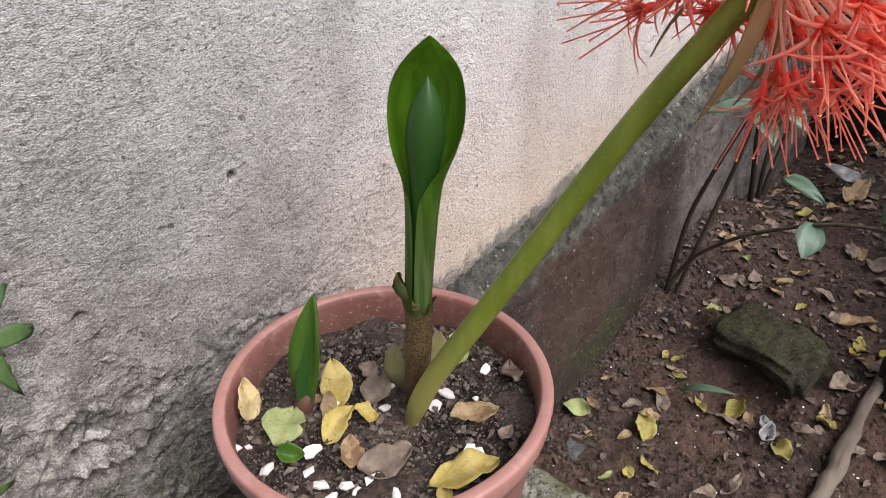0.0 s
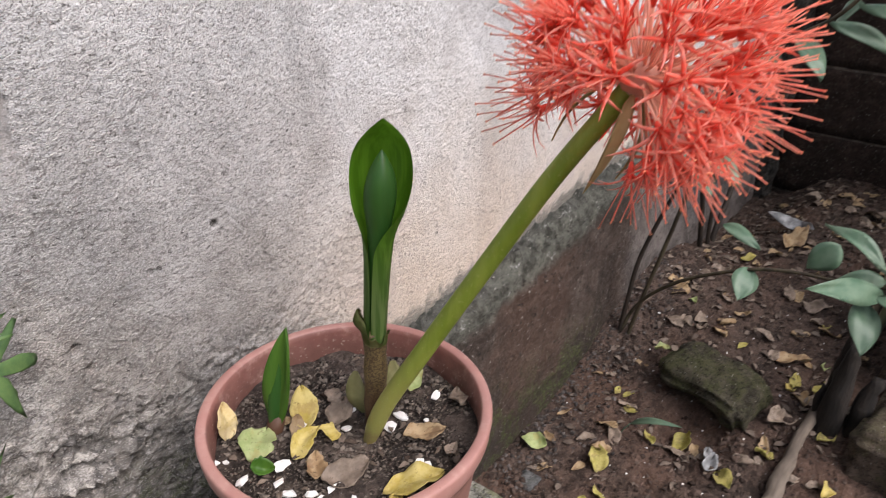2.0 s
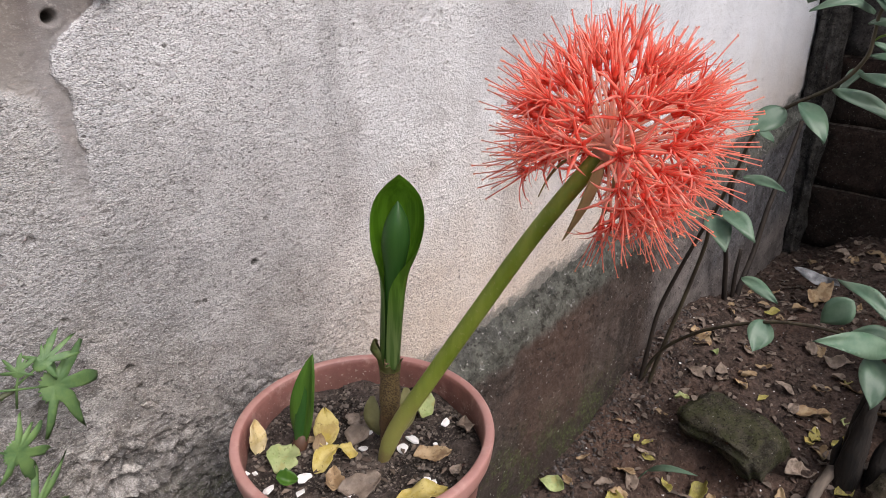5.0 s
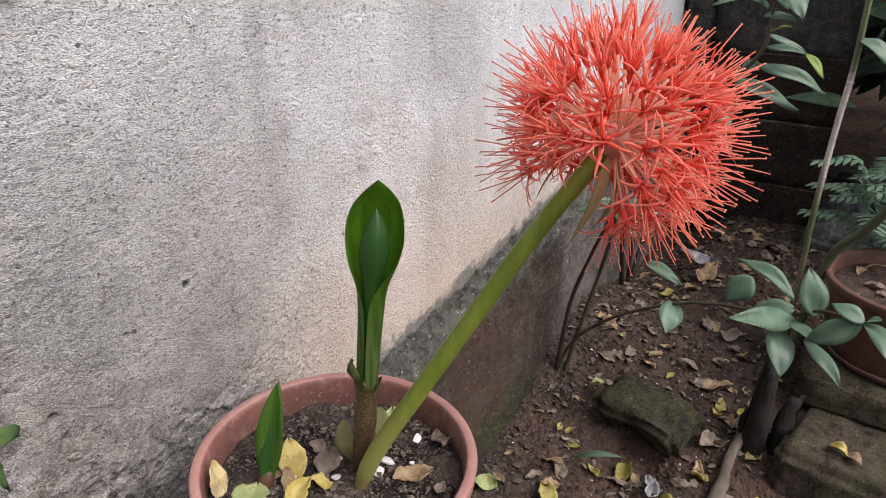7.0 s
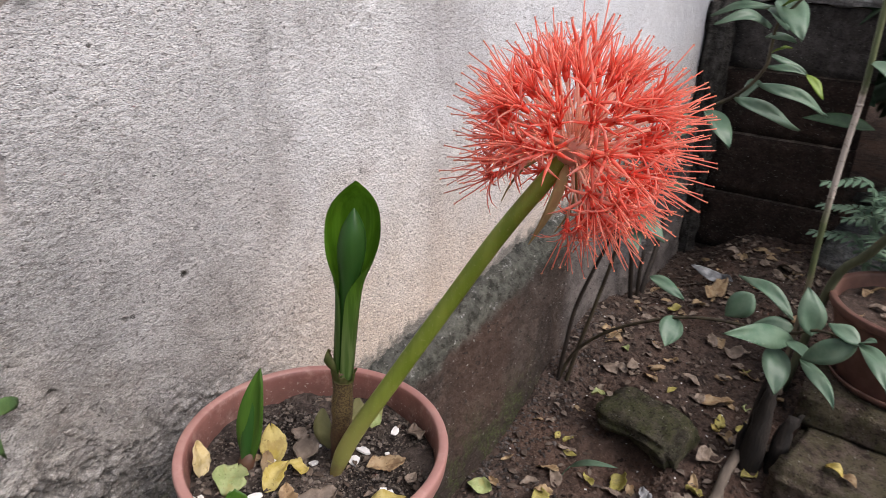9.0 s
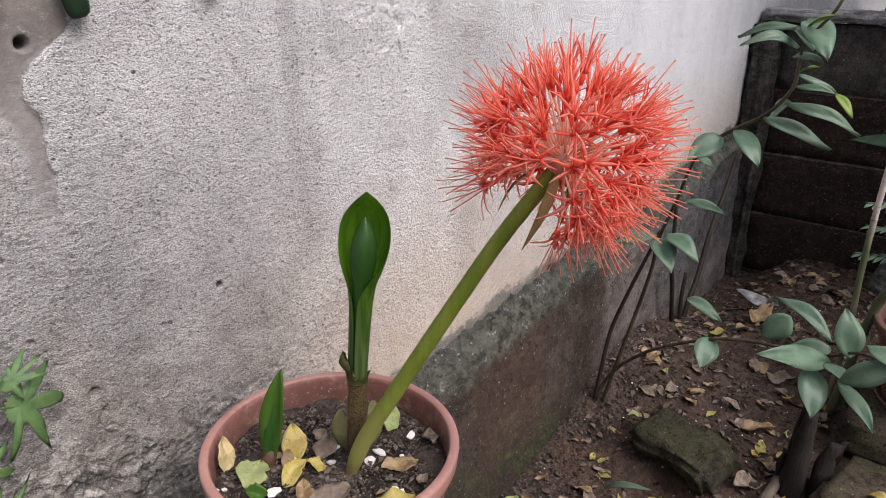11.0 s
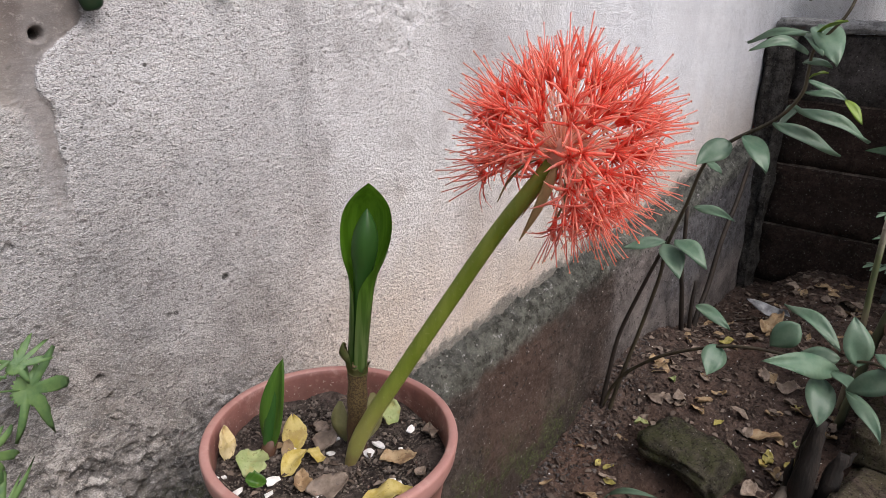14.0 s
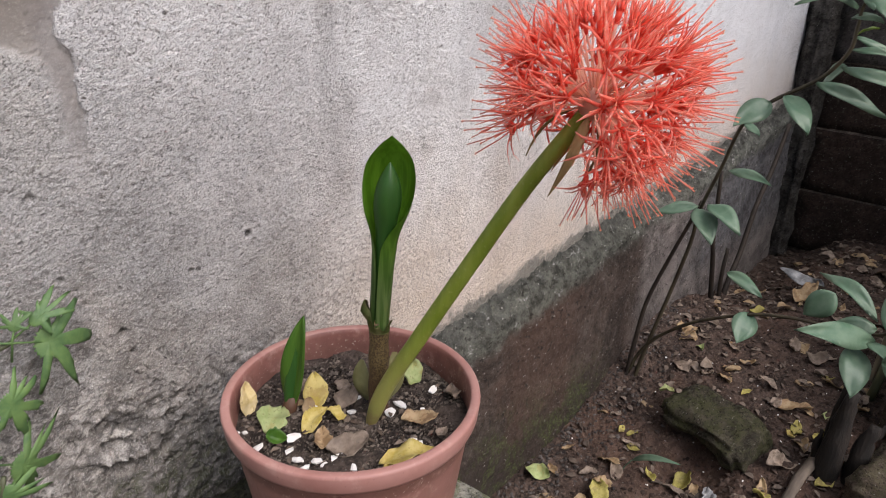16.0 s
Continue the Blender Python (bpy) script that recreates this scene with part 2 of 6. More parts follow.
def plinth_material():
    n = Nodes("damp_plinth_plaster")
    x, y, z = n.xyz()
    warp = n.noise(7, 5, 0.62)
    fine = n.noise(170, 6, 0.8)
    mott = n.noise(24, 6, 0.72)
    col = n.mix(n.ramp(warp, 0.38, 0.64), (0.053, 0.037, 0.030), (0.110, 0.079, 0.064))
    col = n.mix(n.mul(n.ramp(mott, 0.48, 0.70), 0.5), col, (0.180, 0.148, 0.125))
    col = n.mix(n.mul(n.ramp(n.noise(55, 5, 0.7), 0.44, 0.30), 0.6), col, (0.045, 0.034, 0.028))
    col = n.mix(n.mul(n.ramp(fine, 0.54, 0.66), 0.22), col, (0.22, 0.18, 0.155))
    col = n.mix(n.mul(n.ramp(n.noise(9, 6, 0.75, None, False, 1.5), 0.52, 0.62), 0.6), col, (0.040, 0.030, 0.025))
    # a damp brown stain in the middle of the face
    stain = n.mul(n.ramp(n.add(x, n.mul(warp, 0.25)), 0.86, 0.92), n.ramp(n.add(x, n.mul(warp, 0.25)), 1.20, 1.10))
    stain = n.mul(stain, n.ramp(n.add(n.add(z, n.mul(x, -0.078)), n.mul(mott, -0.05)), 0.229, 0.209))
    col = n.mix(n.mul(stain, 0.50), col, (0.115, 0.064, 0.045))
    dry = n.ramp(n.add(x, n.mul(n.add(n.noise(5, 3, 0.6), -0.5), 0.10)), 1.25, 1.33)
    col = n.mix(dry, col, n.mix(n.ramp(n.noise(15, 5, 0.65), 0.35, 0.65), (0.115, 0.099, 0.092), (0.245, 0.215, 0.200)))
    blue = n.mul(n.ramp(n.add(x, n.mul(warp, 0.3)), 1.62, 1.85), n.ramp(n.add(z, n.mul(mott, 0.1)), 0.10, 0.24))
    col = n.mix(n.mul(blue, 0.8), col, n.mix(n.ramp(n.noise(40, 5, 0.7), 0.35, 0.65), (0.055, 0.056, 0.062), (0.17, 0.174, 0.190)))
    over = n.add(n.add(z, n.mul(x, -0.078)), n.mul(n.add(warp, -0.5), 0.10))
    band = n.ramp(over, 0.205, 0.240)
    edge = n.mul(n.ramp(n.add(over, n.mul(n.noise(45, 4, 0.7), 0.06)), 0.296, 0.320), 0.85)
    col = n.mix(n.mul(band, 0.85), col, n.mix(n.ramp(n.noise(34, 6, 0.75), 0.36, 0.62), (0.042, 0.045, 0.036), (0.185, 0.190, 0.160)))
    col = n.mix(edge, col, n.mix(n.ramp(n.noise(60, 4, 0.7), 0.35, 0.65), (0.032, 0.034, 0.030), (0.13, 0.13, 0.115)))
    white = n.mul(n.ramp(n.noise(30, 4, 0.7), 0.60, 0.66), n.mul(band, n.ramp(fine, 0.46, 0.56)))
    col = n.mix(n.mul(white, 0.85), col, (0.58, 0.57, 0.55))
    pits = n.ramp(n.noise(95, 3, 0.65), 0.60, 0.64)
    col = n.mix(n.mul(pits, 0.75), col, (0.022, 0.018, 0.015))
    sand = n.noise(330, 3, 0.7)
    col = n.mix(n.mul(n.ramp(sand, 0.55, 0.64), 0.25), col, n.mix(0.35, col, (0.62, 0.54, 0.46)))
    col = n.mix(n.mul(n.ramp(sand, 0.45, 0.36), 0.30), col, (0.025, 0.020, 0.016))
    earth = n.mul(n.ramp(n.add(z, n.mul(n.add(n.noise(18, 5, 0.7), -0.5), 0.22)), 0.115, 0.0), n.ramp(x, 1.6, 1.3))
    col = n.mix(n.mul(earth, 0.75), col, n.mix(n.noise(60, 5, 0.7), (0.022, 0.016, 0.013), (0.062, 0.047, 0.038)))
    dots = n.ramp(n.noise(170, 2, 0.5), 0.69, 0.72)
    col = n.mix(n.mul(dots, 0.8), col, (0.50, 0.48, 0.44))
    moss = n.mul(n.ramp(n.noise(14, 6, 0.75), 0.46, 0.56), n.ramp(n.add(z, n.mul(warp, 0.16)), 0.25, 0.10))
    moss = n.mul(n.mul(moss, n.ramp(x, 1.25, 1.05)), n.ramp(fine, 0.40, 0.55))
    col = n.mix(n.mul(moss, 0.9), col, n.mix(n.ramp(fine, 0.42, 0.60), (0.024, 0.030, 0.012), (0.100, 0.120, 0.040)))
    return n.done(col, 0.88, n.add(n.mul(fine, 0.5), n.mul(n.noise(45, 6, 0.8), 1.5)), 0.8, 0.016, spec=0.3)


def soil_material(name, a, b, c, scale=1.0):
    n = Nodes(name)
    big = n.noise(3.3 * scale, 5, 0.62)
    mid = n.noise(26 * scale, 5, 0.68)
    fine = n.noise(160 * scale, 4, 0.7)
    col = n.mix(n.ramp(mid, 0.35, 0.68), a, b)
    col = n.mix(n.mul(n.ramp(big, 0.45, 0.65), 0.7), col, c)
    col = n.mix(n.mul(n.ramp(fine, 0.52, 0.68), 0.45), col, tuple(min(1, 2.0 * k) for k in b))
    col = n.mix(n.mul(n.ramp(fine, 0.44, 0.32), 0.55), col, tuple(0.4 * k for k in a))
    col = n.mix(n.mul(n.ramp(n.noise(210 * scale, 2, 0.5), 0.71, 0.75), 0.6), col, (0.42, 0.40, 0.38))
    return n.done(col, n.ramp(big, 0.35, 0.65, 0.72, 0.95), n.add(n.mul(fine, 0.9), mid), 1.0, 0.010, spec=0.25)


def clod_material(name, a, b):
    n = Nodes(name)
    col = n.mix(n.island(), a, b)
    col = n.mix(n.mul(n.noise(120, 4, 0.7), 0.5), col, tuple(0.5 * k for k in a))
    return n.done(col, 0.95, n.noise(300, 3, 0.7), 0.7, 0.003, spec=0.2)


def plain_material(name, a, b, rough=0.6, scale=40, bump=0.25, dist=0.001, trans=0.0, spec=0.4, vary=0.0, stretch=None):
    n = Nodes(name)
    co = n.stretch(*stretch) if stretch else None
    col = n.mix(n.ramp(n.noise(scale, 4, 0.6, co), 0.3, 0.7), a, b)
    if vary:
        col = n.mix(n.mul(n.rand(), vary), col, tuple(0.45 * k for k in b))
    return n.done(col, rough, n.noise(scale * 5, 3, 0.6, co), bump, dist, trans=trans, spec=spec)


def dead_leaf_material(name, a, b, rot, trans, vary):
    """A fallen leaf: blotched between two colours, with decay spots and fine veins."""
    n = Nodes(name)
    blot = n.noise(75, 4, 0.65)
    col = n.mix(n.ramp(blot, 0.36, 0.62), a, b)
    col = n.mix(n.mul(n.ramp(n.noise(38, 4, 0.7), 0.54, 0.64), 0.7), col, rot)
    col = n.mix(n.mul(n.ramp(n.noise(260, 3, 0.6), 0.60, 0.68), 0.6), col, tuple(0.5 * k for k in rot))
    col = n.mix(n.mul(n.rand(), vary), col, tuple(0.45 * k for k in b))
    return n.done(col, 0.6, n.add(blot, n.mul(n.noise(320, 3, 0.6), 0.4)), 0.5, 0.002, trans=trans, spec=0.35)


def stone_material(name, a, b, moss, amount):
    n = Nodes(name)
    x, y, z = n.xyz()
    col = n.mix(n.ramp(n.noise(28, 6, 0.8), 0.36, 0.64), a, b)
    col = n.mix(n.mul(n.ramp(n.noise(13, 6, 0.78), 0.42, 0.58), amount), col, moss)
    col = n.mix(n.mul(n.ramp(n.noise(190, 3, 0.7), 0.46, 0.36), 0.7), col, tuple(0.3 * k for k in a))
    col = n.mix(n.mul(n.ramp(n.noise(130, 4, 0.7), 0.56, 0.70), 0.5), col, n.mix(0.4, col, (0.36, 0.35, 0.27)))
    col = n.mix(n.mul(n.ramp(n.noise(160, 2, 0.6), 0.70, 0.74), 0.8 if b[0] > 0.06 else 0.08), col, (0.44, 0.42, 0.38))
    return n.done(col, 0.93, n.add(n.noise(45, 5, 0.7), n.mul(n.noise(220, 5, 0.8), 0.7)), 1.0, 0.012, spec=0.2)


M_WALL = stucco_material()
M_PLINTH = plinth_material()
M_GROUND = soil_material("garden_soil", (0.032, 0.022, 0.017), (0.112, 0.077, 0.061), (0.138, 0.081, 0.058))
M_CLOD = clod_material("soil_clod", (0.030, 0.020, 0.016), (0.140, 0.099, 0.080))
M_POTSOIL = soil_material("potting_soil", (0.026, 0.019, 0.016), (0.135, 0.104, 0.086), (0.070, 0.050, 0.040), 1.4)
M_POTCLOD = clod_material("potting_crumb", (0.016, 0.012, 0.010), (0.29, 0.24, 0.20))
M_POT2 = plain_material("dark_brown_plastic", (0.092, 0.044, 0.034), (0.150, 0.078, 0.060), 0.5, 30, 0.15, 0.0006)
M_LEAF_IN = plain_material("furled_blade_green", (0.022, 0.076, 0.014), (0.040, 0.112, 0.020), 0.36, 18, 0.2, 0.0008, trans=0.1, stretch=(3, 3, 0.2))
M_SHRUB = plain_material("shrub_leaf_green", (0.092, 0.172, 0.106), (0.165, 0.245, 0.165), 0.42, 30, 0.25, 0.0012, trans=0.20, spec=0.5, vary=0.25)
M_SHRUB_NEW = plain_material("young_leaf_green", (0.16, 0.26, 0.03), (0.24, 0.34, 0.05), 0.4, 45, 0.2, 0.001, trans=0.3)
M_HERB = plain_material("herb_leaf_green", (0.095, 0.190, 0.075), (0.190, 0.31, 0.105), 0.5, 60, 0.3, 0.001, trans=0.3, vary=0.3)
M_BARK = plain_material("dark_cane_bark", (0.018, 0.013, 0.010), (0.042, 0.031, 0.023), 0.75, 60, 0.5, 0.002, stretch=(1, 1, 0.2))


def cane_material():
    """A tall cane, green with one long bleached joint."""
    n = Nodes("dry_cane")
    z = n.add(n.xyz()[2], n.mul(n.add(n.noise(30, 3, 0.6), -0.5), 0.05))
    grain = n.noise(60, 4, 0.65, n.stretch(1, 1, 0.15))
    green = n.mix(n.ramp(grain, 0.35, 0.65), (0.070, 0.090, 0.036), (0.150, 0.165, 0.075))
    pale = n.mix(n.ramp(grain, 0.35, 0.65), (0.30, 0.255, 0.215), (0.50, 0.44, 0.39))
    col = n.mix(n.mul(n.ramp(z, 0.42, 0.50), n.ramp(z, 0.705, 0.690)), green, pale)
    col = n.mix(n.mul(n.ramp(z, 0.33, 0.26), 0.7), col, (0.24, 0.19, 0.14))
    col = n.mix(n.mul(n.ramp(n.noise(90, 3, 0.6), 0.58, 0.68), 0.5), col, (0.09, 0.07, 0.05))
    return n.done(col, 0.6, grain, 0.3, 0.001)


M_CANE = cane_material()
M_WOOD = plain_material("old_stick_wood", (0.070, 0.055, 0.043), (0.170, 0.138, 0.110), 0.85, 30, 0.8, 0.003, stretch=(0.2, 1, 1))
M_BLOCK = stone_material("mossy_stone", (0.030, 0.026, 0.018), (0.120, 0.104, 0.076), (0.080, 0.085, 0.034), 0.7)


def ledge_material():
    """Pale lichened stone, dark and mossy on the side that the pot and wall keep damp."""
    n = Nodes("mossy_ledge_stone")
    x, y, z = n.xyz()
    col = n.mix(n.ramp(n.noise(60, 6, 0.8), 0.38, 0.62), (0.20, 0.195, 0.16), (0.66, 0.64, 0.56))
    col = n.mix(n.mul(n.ramp(n.noise(22, 6, 0.75), 0.46, 0.60), 0.7), col, (0.22, 0.24, 0.10))
    col = n.mix(n.mul(n.ramp(n.noise(210, 3, 0.7), 0.47, 0.38), 0.8), col, (0.045, 0.042, 0.034))
    damp = n.ramp(n.add(x, n.mul(n.add(n.noise(20, 4, 0.7), -0.5), 0.12)), 0.36, 0.28)
    col = n.mix(n.mul(damp, 0.88), col, n.mix(n.ramp(n.noise(90, 5, 0.75), 0.42, 0.62), (0.022, 0.022, 0.014), (0.085, 0.088, 0.042)))
    return n.done(col, 0.93, n.add(n.noise(50, 5, 0.7), n.mul(n.noise(220, 5, 0.8), 0.8)), 1.0, 0.012, spec=0.2)


M_LEDGE = ledge_material()
M_SLAB = stone_material("dark_slab_stone", (0.044, 0.031, 0.024), (0.160, 0.122, 0.096), (0.115, 0.108, 0.055), 0.6)
M_CBLOCK = stone_material("dark_brown_block", (0.030, 0.019, 0.015), (0.066, 0.043, 0.034), (0.018, 0.013, 0.011), 0.5)
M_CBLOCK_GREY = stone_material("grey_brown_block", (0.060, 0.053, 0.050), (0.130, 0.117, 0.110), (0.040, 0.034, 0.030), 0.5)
M_MORTAR = stone_material("block_mortar", (0.120, 0.095, 0.080), (0.30, 0.245, 0.200), (0.05, 0.042, 0.036), 0.5)
M_PILLAR = stone_material("blackened_concrete", (0.026, 0.023, 0.021), (0.125, 0.116, 0.106), (0.040, 0.035, 0.029), 0.5)
M_HEART = plain_material("deep_red_tepal_base", (0.95, 0.115, 0.075), (0.98, 0.19, 0.13), 0.5, 90, 0.1, 0.0004, trans=0.4, spec=0.3)
M_ANTHER = plain_material("coral_anther", (0.95, 0.27, 0.15), (0.97, 0.42, 0.22), 0.7, 60, 0.1, 0.0004)
M_PEDICEL = plain_material("pale_pedicel", (0.96, 0.68, 0.54), (0.98, 0.62, 0.52), 0.5, 60, 0.1, 0.0004, trans=0.65)
M_BRACT = plain_material("withered_bract", (0.30, 0.20, 0.09), (0.36, 0.28, 0.12), 0.7, 60, 0.3, 0.001, trans=0.2)
M_FLAKE = clod_material("brown_leaf_flake", (0.060, 0.042, 0.032), (0.30, 0.235, 0.185))
M_STRAW = dead_leaf_material("straw_leaf", (0.58, 0.45, 0.20), (0.70, 0.58, 0.34), (0.50, 0.34, 0.15), 0.2, 0.1)
M_OLIVE = dead_leaf_material("olive_yellow_leaf", (0.30, 0.27, 0.060), (0.47, 0.41, 0.13), (0.20, 0.15, 0.06), 0.15, 0.4)
M_YELLOW = dead_leaf_material("yellow_fallen_leaf", (0.47, 0.36, 0.075), (0.62, 0.51, 0.19), (0.40, 0.28, 0.10), 0.15, 0.2)
M_BUFF = dead_leaf_material("brown_fallen_leaf", (0.29, 0.185, 0.095), (0.42, 0.31, 0.18), (0.17, 0.10, 0.055), 0.1, 0.4)
M_DULL = dead_leaf_material("rotting_leaf", (0.150, 0.113, 0.085), (0.30, 0.235, 0.182), (0.09, 0.065, 0.048), 0.05, 0.4)
M_LIME = dead_leaf_material("pale_green_fallen_leaf", (0.30, 0.37, 0.14), (0.42, 0.47, 0.22), (0.40, 0.36, 0.13), 0.15, 0.2)
M_CHIP = plain_material("eggshell_white", (0.74, 0.72, 0.69), (0.84, 0.83, 0.81), 0.65, 90, 0.2, 0.0006)
M_WRAP = plain_material("grey_plastic_film", (0.13, 0.132, 0.135), (0.36, 0.365, 0.37), 0.35, 40, 0.4, 0.002)
M_DARKLEAF = plain_material("deep_shade_leaf", (0.028, 0.058, 0.028), (0.055, 0.105, 0.050), 0.45, 30, 0.2, 0.001, trans=0.1, vary=0.4)
M_SUCC = plain_material("dark_green_hanging_leaf", (0.007, 0.018, 0.008), (0.012, 0.030, 0.012), 0.4, 40, 0.2, 0.001)
M_RUBBLE = stone_material("grey_rubble", (0.10, 0.10, 0.10), (0.26, 0.26, 0.26), (0.05, 0.055, 0.04), 0.5)
M_COPING = stone_material("pale_weathered_coping", (0.34, 0.34, 0.34), (0.62, 0.62, 0.62), (0.14, 0.13, 0.12), 0.5)


def sheath_material():
    n = Nodes("speckled_sheath")
    col = n.mix(n.ramp(n.noise(640, 3, 0.6), 0.42, 0.58), (0.19, 0.14, 0.060), (0.070, 0.042, 0.022))
    z = n.xyz()[2]
    col = n.mix(n.ramp(n.add(z, n.mul(n.noise(60, 3, 0.6), 0.05)), 0.60, 0.545), col, (0.085, 0.040, 0.022))
    return n.done(col, 0.6, n.noise(300, 3, 0.6), 0.3, 0.001)


M_SHEATH = sheath_material()


def petal_material():
    n = Nodes("coral_filament")
    col = n.mix(n.rand(), (1.0, 0.245, 0.170), (1.0, 0.42, 0.325))
    col = n.mix(n.ramp(n.noise(160, 2, 0.5), 0.45, 0.7), col, (1.0, 0.60, 0.52))
    return n.done(col, 0.5, n.noise(300, 2, 0.5), 0.1, 0.0003, trans=0.60, spec=0.25)


M_PETAL = petal_material()
M_FILAMENT = plain_material("pale_coral_stamen", (1.0, 0.37, 0.28), (1.0, 0.54, 0.44), 0.5, 120, 0.1, 0.0003, trans=0.70, spec=0.3)
M_SHOOT = plain_material("young_shoot_green", (0.048, 0.122, 0.014), (0.085, 0.180, 0.024), 0.40, 22, 0.15, 0.0006, trans=0.2, stretch=(3, 3, 0.3))


def shoot_leaf_material():
    n = Nodes("blade_green")
    vein = n.noise(60, 3, 0.6, n.stretch(3, 3, 0.06))
    col = n.mix(n.ramp(vein, 0.35, 0.65), (0.066, 0.168, 0.008), (0.110, 0.250, 0.018))
    pale = n.ramp(n.add(n.xyz()[2], n.mul(vein, 0.04)), 0.735, 0.655)
    col = n.mix(n.mul(pale, 0.8), col, n.mix(n.ramp(vein, 0.40, 0.60), (0.065, 0.120, 0.030), (0.165, 0.220, 0.085)))
    return n.done(col, 0.38, vein, 0.2, 0.0008, trans=0.33)


M_LEAF = shoot_leaf_material()


def stalk_material():
    n = Nodes("scape_green")
    z = n.xyz()[2]
    rib = n.noise(70, 4, 0.6, n.stretch(1, 1, 0.12))
    col = n.mix(n.ramp(rib, 0.35, 0.65), (0.165, 0.228, 0.020), (0.240, 0.300, 0.042))
    pale = n.ramp(n.add(z, n.mul(rib, 0.05)), 0.66, 0.56)
    col = n.mix(n.mul(pale, 0.7), col, (0.36, 0.33, 0.11))
    brown = n.ramp(n.add(z, n.mul(n.noise(130, 4, 0.7), 0.05)), 0.560, 0.525)
    col = n.mix(n.mul(brown, 0.7), col, (0.26, 0.165, 0.080))
    col = n.mix(n.mul(n.ramp(n.noise(420, 2, 0.5), 0.62, 0.70), 0.25), col, (0.42, 0.42, 0.18))
    return n.done(col, 0.42, rib, 0.2, 0.0008)


M_STEM = stalk_material()
M_CANE_DARK = plain_material("brown_green_cane", (0.030, 0.022, 0.014), (0.075, 0.062, 0.036), 0.65, 60, 0.3, 0.001, stretch=(1, 1, 0.2))
M_CANE_GREEN = plain_material("greenish_cane", (0.055, 0.060, 0.030), (0.10, 0.11, 0.060), 0.6, 60, 0.3, 0.001, stretch=(1, 1, 0.2))


def pot_material():
    n = Nodes("terracotta_plastic")
    col = n.mix(n.ramp(n.noise(14, 4, 0.6), 0.3, 0.7), (0.315, 0.147, 0.124), (0.395, 0.205, 0.178))
    col = n.mix(n.mul(n.ramp(n.noise(9, 5, 0.65), 0.50, 0.70), 0.55), col, (0.46, 0.285, 0.24))
    x, y, z = n.xyz()
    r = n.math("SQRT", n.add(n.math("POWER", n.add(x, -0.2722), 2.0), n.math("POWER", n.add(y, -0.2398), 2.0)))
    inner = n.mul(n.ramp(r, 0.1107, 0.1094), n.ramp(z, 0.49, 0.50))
    # brown staining and the shade inside the pot, both put into the colour
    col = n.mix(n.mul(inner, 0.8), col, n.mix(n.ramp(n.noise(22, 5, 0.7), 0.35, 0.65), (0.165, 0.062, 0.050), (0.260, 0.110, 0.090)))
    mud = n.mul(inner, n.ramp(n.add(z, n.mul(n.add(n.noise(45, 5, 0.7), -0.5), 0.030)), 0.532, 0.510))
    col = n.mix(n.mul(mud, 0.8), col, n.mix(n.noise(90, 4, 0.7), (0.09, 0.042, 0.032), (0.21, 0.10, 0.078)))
    splash = n.mul(n.ramp(n.noise(380, 2, 0.5), 0.66, 0.71), n.mul(inner, n.ramp(z, 0.531, 0.515)))
    col = n.mix(n.mul(splash, 0.8), col, (0.52, 0.44, 0.38))
    # shade on the outer body under the rim, put into the colour
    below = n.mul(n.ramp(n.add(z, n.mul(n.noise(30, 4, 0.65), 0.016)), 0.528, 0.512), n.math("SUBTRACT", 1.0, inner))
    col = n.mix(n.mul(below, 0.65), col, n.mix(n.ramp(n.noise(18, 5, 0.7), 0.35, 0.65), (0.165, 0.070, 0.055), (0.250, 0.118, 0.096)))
    # dusty runs down the outside, and scuffs
    run = n.mul(n.ramp(n.noise(60, 5, 0.65, n.stretch(1, 1, 0.10)), 0.46, 0.66), n.ramp(z, 0.520, 0.50))
    col = n.mix(n.mul(n.mul(run, n.math("SUBTRACT", 1.0, inner)), 0.6), col, (0.20, 0.105, 0.080))
    col = n.mix(n.mul(n.ramp(n.noise(420, 2, 0.5), 0.66, 0.72), 0.3), col, (0.16, 0.09, 0.07))
    col = n.mix(n.mul(n.ramp(n.noise(70, 5, 0.7), 0.52, 0.70), 0.35), col, (0.50, 0.33, 0.28))
    return n.done(col, 0.50, n.noise(160, 4, 0.6), 0.2, 0.0010)


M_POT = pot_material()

M_STUMP = plain_material("rotten_stump_wood", (0.006, 0.0045, 0.0035), (0.020, 0.0145, 0.011), 0.85, 45, 0.8, 0.004, stretch=(1, 1, 0.2))

# ---- building tools ----


def nz(x, y, z, s):
    return noise.noise(Vector((x * s, y * s, z * s)))


def thing(name, at, label, category, group="", kind=""):
    """An Empty at a thing's base, which carries its parts."""
    ob = new(name)
    ob.location = at
    ob.empty_display_size = 0.02
    return tagged(ob, label, category, group, kind)


def link(name, bm, materials, smooth=True):
    me = bpy.data.meshes.new(name)
    bm.normal_update()
    bm.to_mesh(me)
    bm.free()
    for m in materials if isinstance(materials, (list, tuple)) else (materials,):
        me.materials.append(m)
    if smooth:
        me.polygons.foreach_set("use_smooth", [True] * len(me.polygons))
    return me


def part(name, bm, material, parent, label="", smooth=True):
    """Links a bmesh in world coordinates as one mesh object under a thing or a part."""
    ob = new(name, link(name, bm, material, smooth))
    ob.parent = parent
    if parent.type == "EMPTY":
        ob.matrix_parent_inverse = Matrix.Translation(-parent.location)
    return tagged(ob, label)


def solid(name, bm, material, label, category, group="", kind="", smooth=True):
    return tagged(new(name, link(name, bm, material, smooth)), label, category, group, kind)


